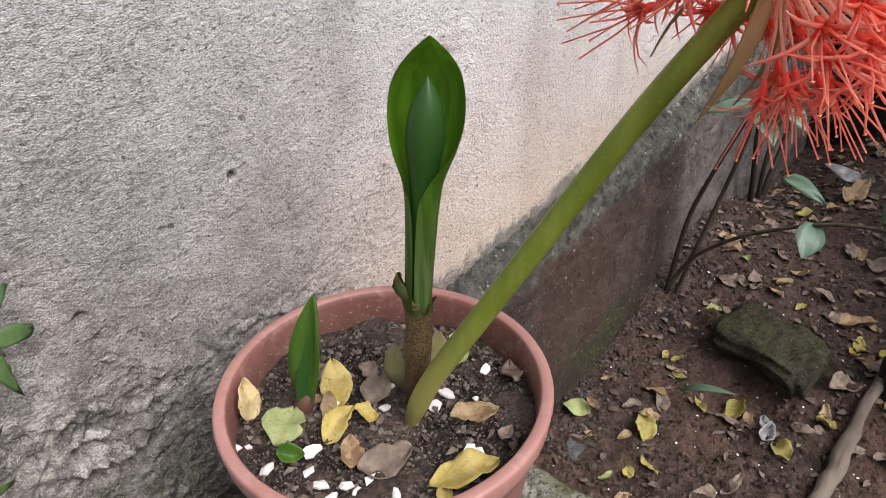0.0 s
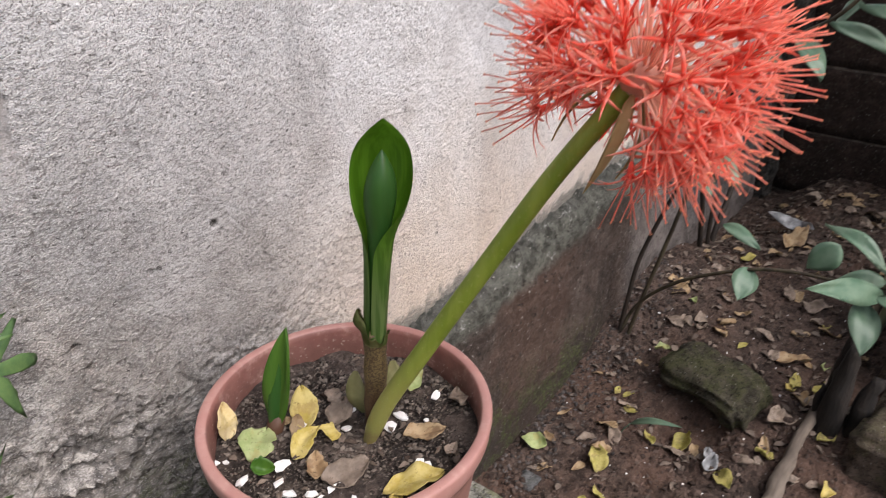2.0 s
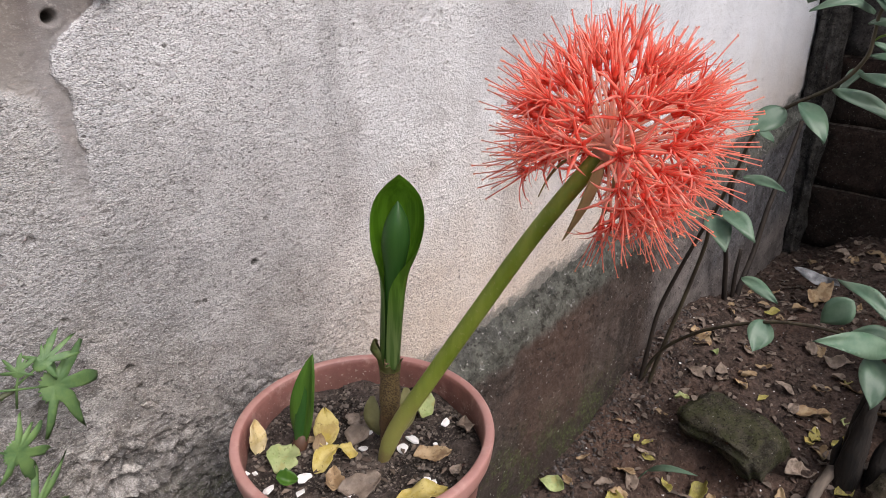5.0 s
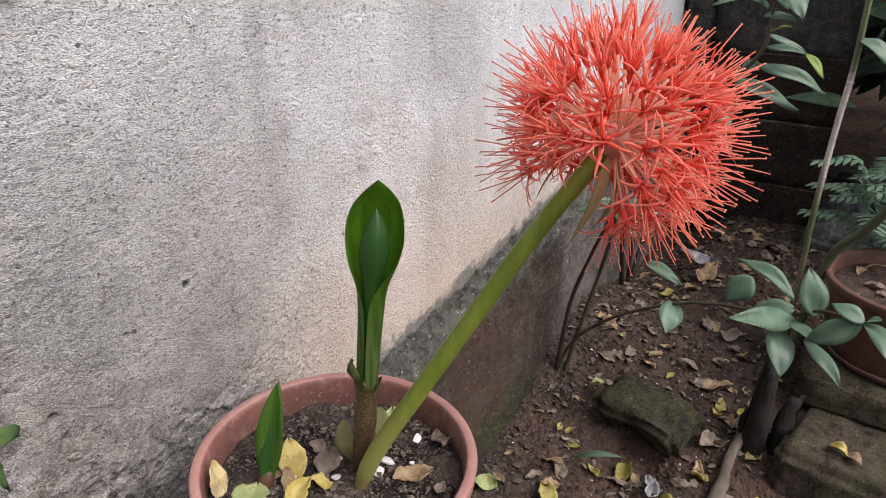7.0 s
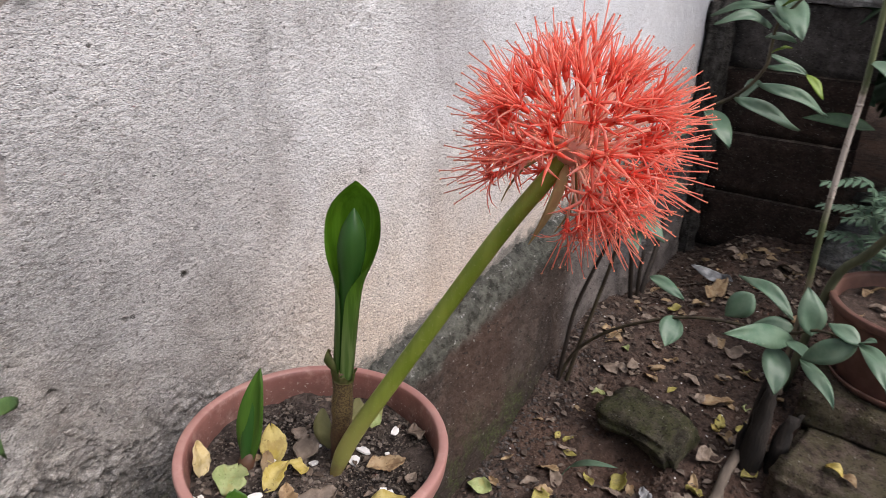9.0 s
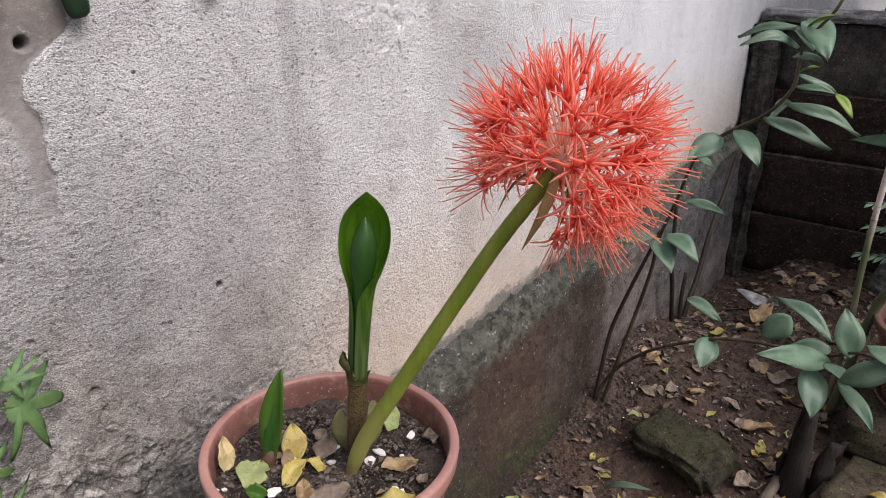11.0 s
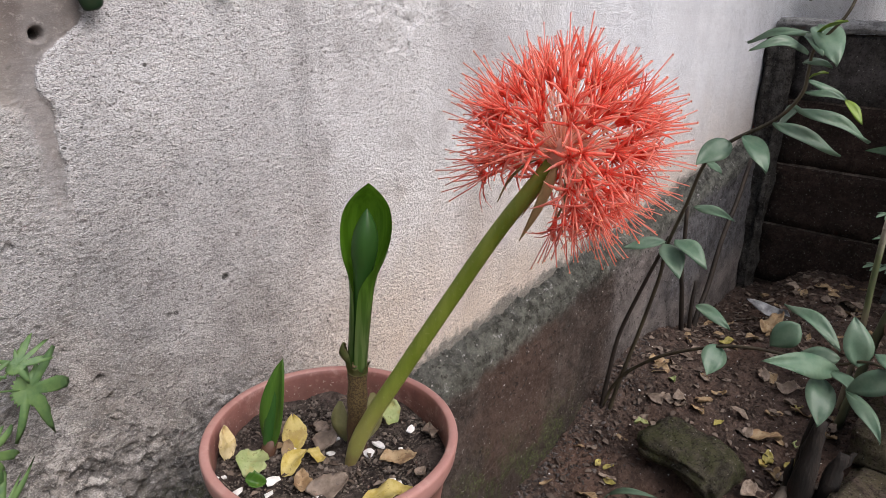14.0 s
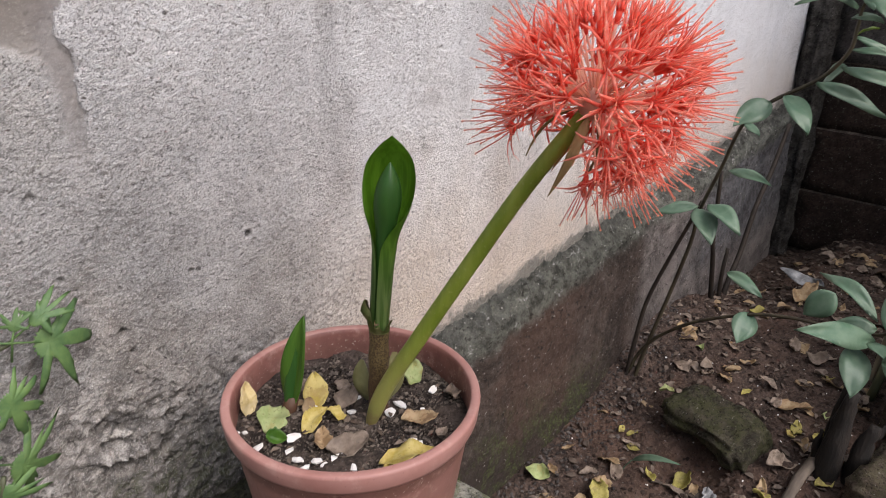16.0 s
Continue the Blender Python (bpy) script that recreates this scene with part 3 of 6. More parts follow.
def tube(bm, points, radii, seg=8, mat=0, cap=True):
    """A round rod along points with a radius at each."""
    pts = [Vector(p) for p in points]
    rings = []
    ref = Vector((0.31, 0.77, 0.55))
    for i, p in enumerate(pts):
        d = (pts[min(i + 1, len(pts) - 1)] - pts[max(i - 1, 0)]).normalized()
        u = d.cross(ref).normalized()
        v = d.cross(u)
        r = radii[i] if isinstance(radii, (list, tuple)) else radii
        rings.append([bm.verts.new(p + r * (math.cos(a) * u + math.sin(a) * v)) for a in (2 * math.pi * k / seg for k in range(seg))])
    for a, b in zip(rings, rings[1:]):
        for k in range(seg):
            f = bm.faces.new((a[k], a[(k + 1) % seg], b[(k + 1) % seg], b[k]))
            f.material_index = mat
    if cap:
        bm.faces.new(rings[0][::-1]).material_index = mat
        bm.faces.new(rings[-1]).material_index = mat


def curve(points, n=6):
    """Catmull-Rom points through the given ones."""
    p = [Vector(q) for q in points]
    p = [2 * p[0] - p[1]] + p + [2 * p[-1] - p[-2]]
    out = []
    for i in range(1, len(p) - 2):
        for k in range(n):
            t = k / n
            out.append(0.5 * ((2 * p[i]) + (p[i + 1] - p[i - 1]) * t + (2 * p[i - 1] - 5 * p[i] + 4 * p[i + 1] - p[i + 2]) * t * t + (3 * p[i] - p[i - 1] - 3 * p[i + 1] + p[i + 2]) * t ** 3))
    return out + [p[-2]]


def blade(bm, base, tip, width, up=(0, 0, 1), fold=0.25, droop=0.1, n=9, belly=0.45, seed=0.0, wave=0.0, thick=0.0008, mat=0, blunt=0.85):
    """A leaf from base to tip: folded along its midrib, bent, with a thin edge."""
    base, tip = Vector(base), Vector(tip)
    d = tip - base
    length = d.length
    d.normalize()
    side = d.cross(Vector(up))
    if side.length < 0.05:
        side = d.cross(Vector((0.3, 1, 0.2)))
    side.normalize()
    nor = side.cross(d).normalized()
    top, bot = [], []
    for i in range(n + 1):
        t = i / n
        w = width * 0.5 * max(0.012, (math.sin(math.pi * t ** (math.log(0.5) / math.log(belly)))) ** blunt) if i not in (0, n) else width * (0.012 if blunt > 0.7 else 0.12)
        c = base + d * length * t + nor * (droop * length * (math.sin(math.pi * t)))
        row_t, row_b = [], []
        for k, s in enumerate((-1, -0.5, 0, 0.5, 1)):
            q = c + side * (w * s) + nor * (fold * w * abs(s) + wave * length * 0.1 * math.sin(7 * t + 3 * s + seed))
            row_t.append(bm.verts.new(q))
            row_b.append(bm.verts.new(q - nor * thick))
        top.append(row_t)
        bot.append(row_b)
    for i in range(n):
        for k in range(4):
            bm.faces.new((top[i][k], top[i][k + 1], top[i + 1][k + 1], top[i + 1][k])).material_index = mat
            bm.faces.new((bot[i][k + 1], bot[i][k], bot[i + 1][k], bot[i + 1][k + 1])).material_index = mat
        bm.faces.new((top[i][0], top[i + 1][0], bot[i + 1][0], bot[i][0])).material_index = mat
        bm.faces.new((top[i + 1][4], top[i][4], bot[i][4], bot[i + 1][4])).material_index = mat


def rough_block(size, bevel=0.012, amount=0.006, scale=14, cuts=9, seed=0.0):
    """A worn block of stone about its centre."""
    bm = bmesh.new()
    bmesh.ops.create_cube(bm, size=1.0)
    bmesh.ops.scale(bm, vec=size, verts=bm.verts)
    bmesh.ops.bevel(bm, geom=bm.edges[:], offset=bevel, segments=3, affect="EDGES")
    long_edges = [e for e in bm.edges if e.calc_length() > bevel * 2.2]
    bmesh.ops.subdivide_edges(bm, edges=long_edges, cuts=cuts, use_grid_fill=True)
    bm.normal_update()
    for v in bm.verts:
        k = amount * (nz(v.co.x + seed, v.co.y, v.co.z, scale) + 0.5 * nz(v.co.x, v.co.y + seed, v.co.z, scale * 3))
        v.co += v.normal * k
    return bm


def steps(*spans):
    """Grid lines from spans of (start, end, spacing)."""
    out = []
    for a, b, s in spans:
        m = max(1, round((b - a) / s))
        out += [a + (b - a) * i / m for i in range(m)]
    return out + [spans[-1][1]]


def sheet(rows, cols, place):
    """A grid of faces; place(r, c) gives each point."""
    bm = bmesh.new()
    grid = [[bm.verts.new(place(r, c)) for c in cols] for r in rows]
    for i in range(len(rows) - 1):
        for j in range(len(cols) - 1):
            bm.faces.new((grid[i][j], grid[i][j + 1], grid[i + 1][j + 1], grid[i + 1][j]))
    return bm


def smooth01(v, a, b):
    t = min(1.0, max(0.0, (v - a) / (b - a)))
    return t * t * (3 - 2 * t)


def lathe(profile, centre, seg=72, wobble=0.0):
    bm = bmesh.new()
    cx, cy = centre
    rings = []
    for r, z in profile:
        rings.append([bm.verts.new((cx + r * (1 + wobble * math.sin(2 * a + 0.7)) * math.cos(a), cy + r * math.sin(a), z)) for a in (2 * math.pi * k / seg for k in range(seg))])
    for a, b in zip(rings, rings[1:]):
        for k in range(seg):
            bm.faces.new((a[k], a[(k + 1) % seg], b[(k + 1) % seg], b[k]))
    bm.faces.new(rings[0][::-1])
    return bm


def lumps(spots, seed):
    """Many small angular crumbs in one mesh: spots of (x, y, z, size)."""
    rnd = random.Random(seed)
    verts, faces = [], []
    shape = [Vector(v) for v in ((0, 0, 1), (0.9, 0, 0.2), (0.25, 0.85, 0.25), (-0.75, 0.5, 0.2), (-0.7, -0.55, 0.25), (0.3, -0.85, 0.2), (0, 0, -0.8))]
    tri = [(0, 1, 2), (0, 2, 3), (0, 3, 4), (0, 4, 5), (0, 5, 1), (6, 2, 1), (6, 3, 2), (6, 4, 3), (6, 5, 4), (6, 1, 5)]
    for x, y, z, s in spots:
        b = len(verts)
        turn = Euler((rnd.uniform(-0.6, 0.6), rnd.uniform(-0.6, 0.6), rnd.uniform(0, 6.3))).to_matrix()
        sq = Vector((rnd.uniform(0.7, 1.4), rnd.uniform(0.6, 1.1), rnd.uniform(0.45, 0.9)))
        for v in shape:
            q = turn @ Vector((v.x * sq.x, v.y * sq.y, v.z * sq.z))
            verts.append((x + s * q.x * rnd.uniform(0.8, 1.2), y + s * q.y * rnd.uniform(0.8, 1.2), z + s * q.z))
        faces += [tuple(b + i for i in t) for t in tri]
    me = bpy.data.meshes.new("crumbs")
    me.from_pydata(verts, [], faces)
    return me


# ---- the setting ----


def ground_z(x, y):
    z = -0.045 + 0.110 * smooth01(x, 0.85, 1.55)
    z += 0.025 * smooth01(y, 0.28, 0.42) * smooth01(x, 1.0, 1.25)
    z -= 0.028 * (1 - smooth01(math.hypot(1.3 * (x - 1.055), y - 0.165), 0.03, 0.10))
    z -= 0.130 * smooth01(x, 1.4, 2.0) * smooth01(y, 0.15, 0.42)
    return z


def ground_rough(x, y):
    near = smooth01(x, 0.2, 0.6) * (1 - smooth01(x, 2.6, 4.0)) * smooth01(y, -1.6, -0.6)
    k = 0.010 * nz(x, y, 0, 7) + 0.008 * nz(x, y, 3, 19) + 0.0065 * abs(nz(x, y, 5, 45)) + 0.003 * nz(x, y, 7, 90)
    return k * near




def soften(a, k):
    """A small blur of a field, k times."""
    for _ in range(k):
        a = (a + np.roll(a, 1, 0) + np.roll(a, -1, 0) + np.roll(a, 1, 1) + np.roll(a, -1, 1)) / 5
    return a


def grid_faces(h, w):
    """The faces and numbering of an h by w grid of points."""
    idx = np.arange(h * w).reshape(h, w)
    faces = np.stack([idx[:-1, :-1], idx[:-1, 1:], idx[1:, 1:], idx[1:, :-1]], -1).reshape(-1, 4)
    return faces, idx


def array_mesh(name, verts, faces, material):
    me = bpy.data.meshes.new(name)
    me.vertices.add(len(verts))
    me.vertices.foreach_set("co", verts.ravel())
    me.loops.add(len(faces) * 4)
    me.loops.foreach_set("vertex_index", faces.ravel())
    me.polygons.add(len(faces))
    me.polygons.foreach_set("loop_start", np.arange(len(faces)) * 4)
    me.polygons.foreach_set("use_smooth", np.ones(len(faces), dtype=bool))
    me.update(calc_edges=True)
    me.validate()
    me.materials.append(material)
    return me


def ground():
    ys = np.array(steps((-60, -6, 9), (-6, -1, 0.5), (-1, -0.35, 0.03), (-0.35, 0.46, 0.0042)))
    xs = np.array(steps((-60, -6, 9), (-6, -0.5, 0.5), (-0.5, 0.66, 0.05), (0.66, 1.7, 0.0042), (1.7, 2.35, 0.007), (2.35, 4, 0.06), (4, 10, 0.6), (10, 60, 9)))
    base = np.array([[ground_z(float(x), float(y)) + ground_rough(float(x), float(y)) for x in xs] for y in ys])
    g = np.random.default_rng(5).standard_normal(base.shape)
    near = ((ys > -0.35)[:, None] & ((xs > 0.66) & (xs < 2.35))[None, :]).astype(float)
    base += near * (soften(g, 1) * 0.0016 + np.abs(soften(g[::-1], 4)) * 0.006)
    gx, gy = np.meshgrid(xs, ys)
    faces, _ = grid_faces(len(ys), len(xs))
    me = array_mesh("ground", np.stack([gx, gy, base], -1).reshape(-1, 3), faces, M_GROUND)
    tagged(new("ground", me), "bare dark brown garden soil with clods and leaf litter", "ground", kind="structure")


ground()


def wall_depth(x, z):
    """How far the old stucco stands out or is worn back, in metres."""
    k = 0.0016 * nz(x, 0, z, 9) + 0.0009 * nz(x, 2, z, 60)
    worn = (1 - smooth01(z + 0.12 * nz(x, 1, z, 7), 0.46, 0.58)) * (1 - smooth01(x, 0.36, 0.60))
    plate = smooth01(nz(x, 9, z, 13) + 0.45 * nz(x, 6, z, 42) + 0.25 * nz(x, 3, z, 95), -0.02, 0.10)
    k += worn * (0.0030 * (plate - 0.5) + 0.0020 * nz(x, 9, z, 110) + 0.0018 * nz(x, 4, z, 190))
    # a chipped scar with a lip
    d = math.hypot((x - 0.142) * 0.8, (z - 0.435 + 0.3 * (x - 0.142)) * 1.3)
    k -= 0.009 * (1 - smooth01(d + 0.010 * nz(x, 2, z, 45), 0.016, 0.032)) * (1 + 0.6 * nz(x, 4, z, 60))
    k -= 0.0045 * (1 - smooth01(d, 0.045, 0.085)) * smooth01(nz(x, 4, z * 1.7, 38) + 0.4 * nz(x, 1, z, 110), 0.02, 0.10)
    k += 0.006 * math.exp(-((d - 0.036) / 0.007) ** 2) * smooth01(0.44 - z, 0.0, 0.02)
    # spalled patches
    for px, pz, r in ((0.60, 0.872, 0.035), (0.56, 0.905, 0.03), (0.64, 0.90, 0.03)):
        d = math.hypot(x - px, z - pz) + 0.022 * nz(x, 3, z, 60)
        k -= 0.0022 * (1 - smooth01(d, r * 0.70, r))
    # bare cement lies a little lower, with a broken lip
    e = 0.008 * nz(x, 8, z, 40)
    right = 0.1675 + 0.037 * smooth01(z, 0.862, 0.896) - 0.009 * smooth01(z, 0.812, 0.838) * (1 - smooth01(z, 0.850, 0.872))
    left = 0.149 - 0.012 * smooth01(z, 0.78, 0.832) - 0.16 * smooth01(z, 0.815, 0.885)
    k -= 0.0028 * (1 - smooth01(x + e - right, -0.002, 0.002)) * smooth01(x + e - left, -0.012, 0.012) * smooth01(z, 0.68, 0.78)
    return k


WALL_Y = 0.46


def crack(gx, gz, points, wander, depth):
    """A fine crack along a line of points (x, z) on the wall's grid."""
    best = np.full(gx.shape, 9.0)
    for (ax, az), (bx, bz) in zip(points, points[1:]):
        ux, uz = bx - ax, bz - az
        t = np.clip(((gx - ax) * ux + (gz - az) * uz) / (ux * ux + uz * uz), 0, 1)
        best = np.minimum(best, np.hypot(gx - ax - t * ux + wander, gz - az - t * uz + wander[::-1]))
    return -depth * np.exp(-(best / 0.0014) ** 2)


def stucco_wall():
    zs = np.array(steps((-0.4, 0.1, 0.05), (0.1, 0.26, 0.01), (0.26, 0.96, 0.0015), (0.96, 1.2, 0.02), (1.2, 2.6, 0.2)))
    xs = np.array(steps((-2.5, -0.1, 0.1), (-0.1, 0.02, 0.008), (0.02, 1.12, 0.0015), (1.12, 1.5, 0.004), (1.5, 2.30, 0.010), (2.30, 5.1, 0.07)))
    # coarse relief on every second line, filled in between
    zi, xi = zs[::2], xs[::2]
    rough = np.array([[wall_depth(float(x), float(z)) for x in xi] for z in zi])
    rough = np.array([np.interp(xs, xi, row) for row in rough])
    rough = np.array([np.interp(zs, zi, rough[:, k]) for k in range(len(xs))]).T
    rng = np.random.default_rng(3)
    g = rng.standard_normal((len(zs), len(xs)))
    g = g + 0.32 * np.roll(g, 1, 1) + 0.12 * np.roll(g, 1, 0)
    g = g / g.std()
    h = soften(rng.standard_normal(g.shape), 4)
    h = h / h.std()
    grains = 0.00060 * np.clip(g - 0.2, -0.9, 2.0) + 0.00012 * h - 0.0016 * np.clip(h - 2.0, 0, 0.8)
    fine = ((zs > 0.26) & (zs < 0.96)).astype(float)[:, None] * ((xs > 0.02) & (xs < 1.3)).astype(float)[None, :]
    gx, gz = np.meshgrid(xs, zs)
    smooth = ((gx < 0.165 + 0.037 * np.clip((gz - 0.862) / 0.034, 0, 1)) & (gx > 0.145 - 0.5 * np.clip((gz - 0.834) / 0.024, 0, 1)) & (gz > 0.74)).astype(float)
    depth = rough + grains * (0.25 + 0.75 * fine) * (1 - 0.7 * smooth)
    wander = 0.004 * soften(rng.standard_normal(g.shape), 12) / 0.08
    for line in (((0.168, 0.512), (0.192, 0.478), (0.228, 0.447), (0.252, 0.432)), ((0.096, 0.679), (0.109, 0.629), (0.124, 0.611), (0.147, 0.584))):
        depth += crack(gx, gz, line, np.clip(wander, -0.004, 0.004), 0.0060)
    for hx, hz, r, d in ((0.318, 0.6125, 0.0040, 0.007), (0.245, 0.591, 0.003, 0.005), (0.164, 0.550, 0.005, 0.006), (0.110, 0.707, 0.004, 0.005), (0.171, 0.527, 0.004, 0.005), (0.1642, 0.8820, 0.0048, 0.020)):
        depth -= d * np.exp(-(((gx - hx) ** 2 + (gz - hz) ** 2) / r ** 2) ** 2)
    # a broken plate of render with two crumbling lips
    for cx, cz, rx, rz, d in ((0.147, 0.448, 0.024, 0.014, 0.0055), (0.146, 0.394, 0.022, 0.009, 0.0100), (0.140, 0.419, 0.018, 0.006, 0.0050), (0.185, 0.447, 0.006, 0.004, 0.006), (0.200, 0.428, 0.008, 0.004, 0.006), (0.215, 0.417, 0.005, 0.004, 0.006), (0.176, 0.437, 0.004, 0.003, 0.005)):
        q = ((gx - cx) / rx) ** 2 + ((gz - cz + 0.30 * (gx - cx)) / rz) ** 2 + 60 * np.clip(wander, -0.004, 0.004)
        depth -= d * np.exp(-np.clip(q, 0, 9) ** 2)
    for line, h in ((((0.124, 0.437), (0.134, 0.434), (0.146, 0.431), (0.158, 0.427)), 0.0065), (((0.120, 0.413), (0.130, 0.407), (0.141, 0.406), (0.149, 0.404)), 0.0075)):
        depth -= crack(gx, gz, line, 0.5 * np.clip(wander, -0.004, 0.004), h)
    ring = np.hypot(gx - 0.1642, gz - 0.8820)
    depth += 0.0009 * np.exp(-((ring - 0.009) / 0.003) ** 2)
    verts = np.stack([gx, WALL_Y - depth, gz], -1).reshape(-1, 3)
    faces, idx = grid_faces(len(zs), len(xs))
    # a back sheet and closed edges give the wall its thickness
    rim = np.concatenate([idx[0, :], idx[1:, -1], idx[-1, -2::-1], idx[-2:0:-1, 0]])
    back = verts[rim].copy()
    back[:, 1] = WALL_Y + 0.15
    b0 = len(verts)
    k = len(rim)
    sides = np.stack([rim, b0 + np.arange(k), b0 + (np.arange(k) + 1) % k, np.roll(rim, -1)], -1)
    verts = np.concatenate([verts, back])
    faces = np.concatenate([faces, sides])
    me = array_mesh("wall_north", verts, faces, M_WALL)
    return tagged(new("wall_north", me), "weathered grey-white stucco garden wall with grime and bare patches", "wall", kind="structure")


stucco_wall()


def plinth_top(x):
    return 0.345 + 0.078 * (x - 0.65) + 0.012 * nz(x, 0, 0, 8) + 0.006 * nz(x, 3, 0, 30)


def plinth_point(x, v):
    """v runs 0 to 1 from the wall over the sloping top and down the face."""
    top = plinth_top(x)
    if v < 0.25:
        t = v / 0.25
        y, z = WALL_Y + 0.01 - 0.042 * t, top + 0.004 - 0.046 * t ** 1.6
    else:
        t = (v - 0.25) / 0.75
        y, z = WALL_Y - 0.032 - 0.014 * t, top - 0.042 - t * 0.62
    k = 0.004 * nz(x, v, 1, 10) + 0.003 * nz(x, z, 2, 40) + 0.0025 * nz(x, z, 4, 85) + 0.0022 * nz(x, z, 6, 150) + 0.0016 * nz(x, z, 8, 260)
    k *= 1.6 if v < 0.35 else 0.8
    return (x, y - k, z + 0.5 * k)


bm = sheet(steps((0, 0.3, 0.012), (0.3, 1.0, 0.0065)), steps((0.40, 1.4, 0.005), (1.4, 2.30, 0.009)), lambda v, x: plinth_point(x, v))
bmesh.ops.reverse_faces(bm, faces=bm.faces[:])
ext = bmesh.ops.extrude_edge_only(bm, edges=[e for e in bm.edges if e.is_boundary])
for v in [g for g in ext["geom"] if isinstance(g, bmesh.types.BMVert)]:
    v.co.y = WALL_Y + 0.02
solid("plinth", bm, M_PLINTH, "damp mossy cement plinth along the wall's foot", "plinth", kind="structure")


def block_wall():
    """The far cross wall of dark blocks, with its rough pillar and mortar cap."""
    wall = thing("wall_east", (2.36, 0.2, -0.1), "dark brown block garden wall with mortar joints", "wall", kind="structure")
    bm = rough_block((0.10, 0.45, 1.00), 0.006, 0.004, 12, 8)
    bmesh.ops.translate(bm, vec=(2.389, 0.205, 0.30), verts=bm.verts)
    part("mortar_core", bm, M_MORTAR, wall)
    rnd = random.Random(4)
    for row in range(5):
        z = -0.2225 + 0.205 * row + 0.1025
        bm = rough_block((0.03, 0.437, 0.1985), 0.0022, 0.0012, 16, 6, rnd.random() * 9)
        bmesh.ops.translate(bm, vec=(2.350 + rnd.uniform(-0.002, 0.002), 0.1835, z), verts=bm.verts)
        part("block", bm, M_CBLOCK_GREY if row == 4 else M_CBLOCK, wall, "greyer and paler top block" if row == 4 else "")
    bm = rough_block((0.12, 0.080, 1.00), 0.012, 0.020, 26, 16, 3)
    bmesh.ops.translate(bm, vec=(2.328, 0.418, 0.31), verts=bm.verts)
    part("pillar", bm, M_PILLAR, wall, "rough blackened concrete pillar")
    bm = rough_block((0.17, 0.47, 0.030), 0.009, 0.012, 26, 14, 5)
    bmesh.ops.translate(bm, vec=(2.395, 0.215, 0.822), verts=bm.verts)
    part("mortar_cap", bm, M_COPING, wall, "pale grey crumbling mortar cap")


block_wall()
# added backdrop that keeps the gaps between the bushes dark
bm = bmesh.new()
bmesh.ops.create_cube(bm, size=1.0, matrix=Matrix.LocRotScale((5.3, -1.9, 1.2), None, (0.2, 4.5, 3.2)))
solid("dark_backdrop", bm, M_CBLOCK, "added dark backdrop behind the bushes", "wall", kind="structure", smooth=False)

# ---- the potted blood lily ----
PX, PY, RIM, SOIL = 0.2722, 0.2398, 0.535, 0.506


def flower_pot(name, cx, cy, rim, height, r, label, material):
    pot = thing(name, (cx, cy, rim - height), label, "flower pot")
    prof = [(0.70 * r, rim - height), (0.715 * r, rim - height + 0.006), (0.925 * r, rim - 0.026), (0.93 * r, rim - 0.021), (0.975 * r, rim - 0.019), (0.985 * r, rim - 0.016),
            (0.998 * r, rim - 0.003), (0.992 * r, rim - 0.0006), (0.982 * r, rim), (0.935 * r, rim), (0.922 * r, rim - 0.0015), (0.915 * r, rim - 0.006), (0.885 * r, rim - 0.05), (0.70 * r, rim - height + 0.012)]
    part("body", lathe(prof, (cx, cy)), material, pot)
    return pot


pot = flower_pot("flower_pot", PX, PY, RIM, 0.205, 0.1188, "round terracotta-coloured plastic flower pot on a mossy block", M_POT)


def soil_disc(cx, cy, z, r, amount, seed):
    bm = bmesh.new()
    rings = [[bm.verts.new((cx, cy, z))]]
    for i in range(1, 31):
        q = r * i / 30
        ring = []
        for k in range(96):
            a = 2 * math.pi * k / 96
            x, y = cx + q * math.cos(a), cy + q * math.sin(a)
            h = amount * (nz(x, y, seed, 28) + 0.6 * nz(x, y, seed, 70) + 0.4 * abs(nz(x, y, seed, 150)))
            ring.append(bm.verts.new((x, y, z + h)))
        rings.append(ring)
    for k in range(96):
        bm.faces.new((rings[0][0], rings[1][k], rings[1][(k + 1) % 96]))
        for i in range(1, 30):
            bm.faces.new((rings[i][k], rings[i + 1][k], rings[i + 1][(k + 1) % 96], rings[i][(k + 1) % 96]))
    return bm


part("potting_soil", soil_disc(PX, PY, SOIL, 0.1066, 0.0062, 2), M_POTSOIL, pot, "crumbly brown potting soil")
rnd = random.Random(11)
spots = []
for _ in range(6000):
    a, q = rnd.uniform(0, 6.283), 0.102 * math.sqrt(rnd.random())
    spots.append((PX + q * math.cos(a), PY + q * math.sin(a), SOIL + 0.0015, rnd.choice((0.0006, 0.0007, 0.0009, 0.0011, 0.0014, 0.0018, 0.0024, 0.0030) if nz(q * math.cos(a), q * math.sin(a), 1, 34) > 0.0 else (0.0006, 0.0008, 0.0011, 0.0015))))
crumbs = new("loose_soil", lumps(spots, 12))
crumbs.data.materials.append(M_POTCLOD)
crumbs.parent = pot
crumbs.matrix_parent_inverse = Matrix.Translation(-pot.location)
tagged(crumbs, "loose soil crumbs", kind="stuff")


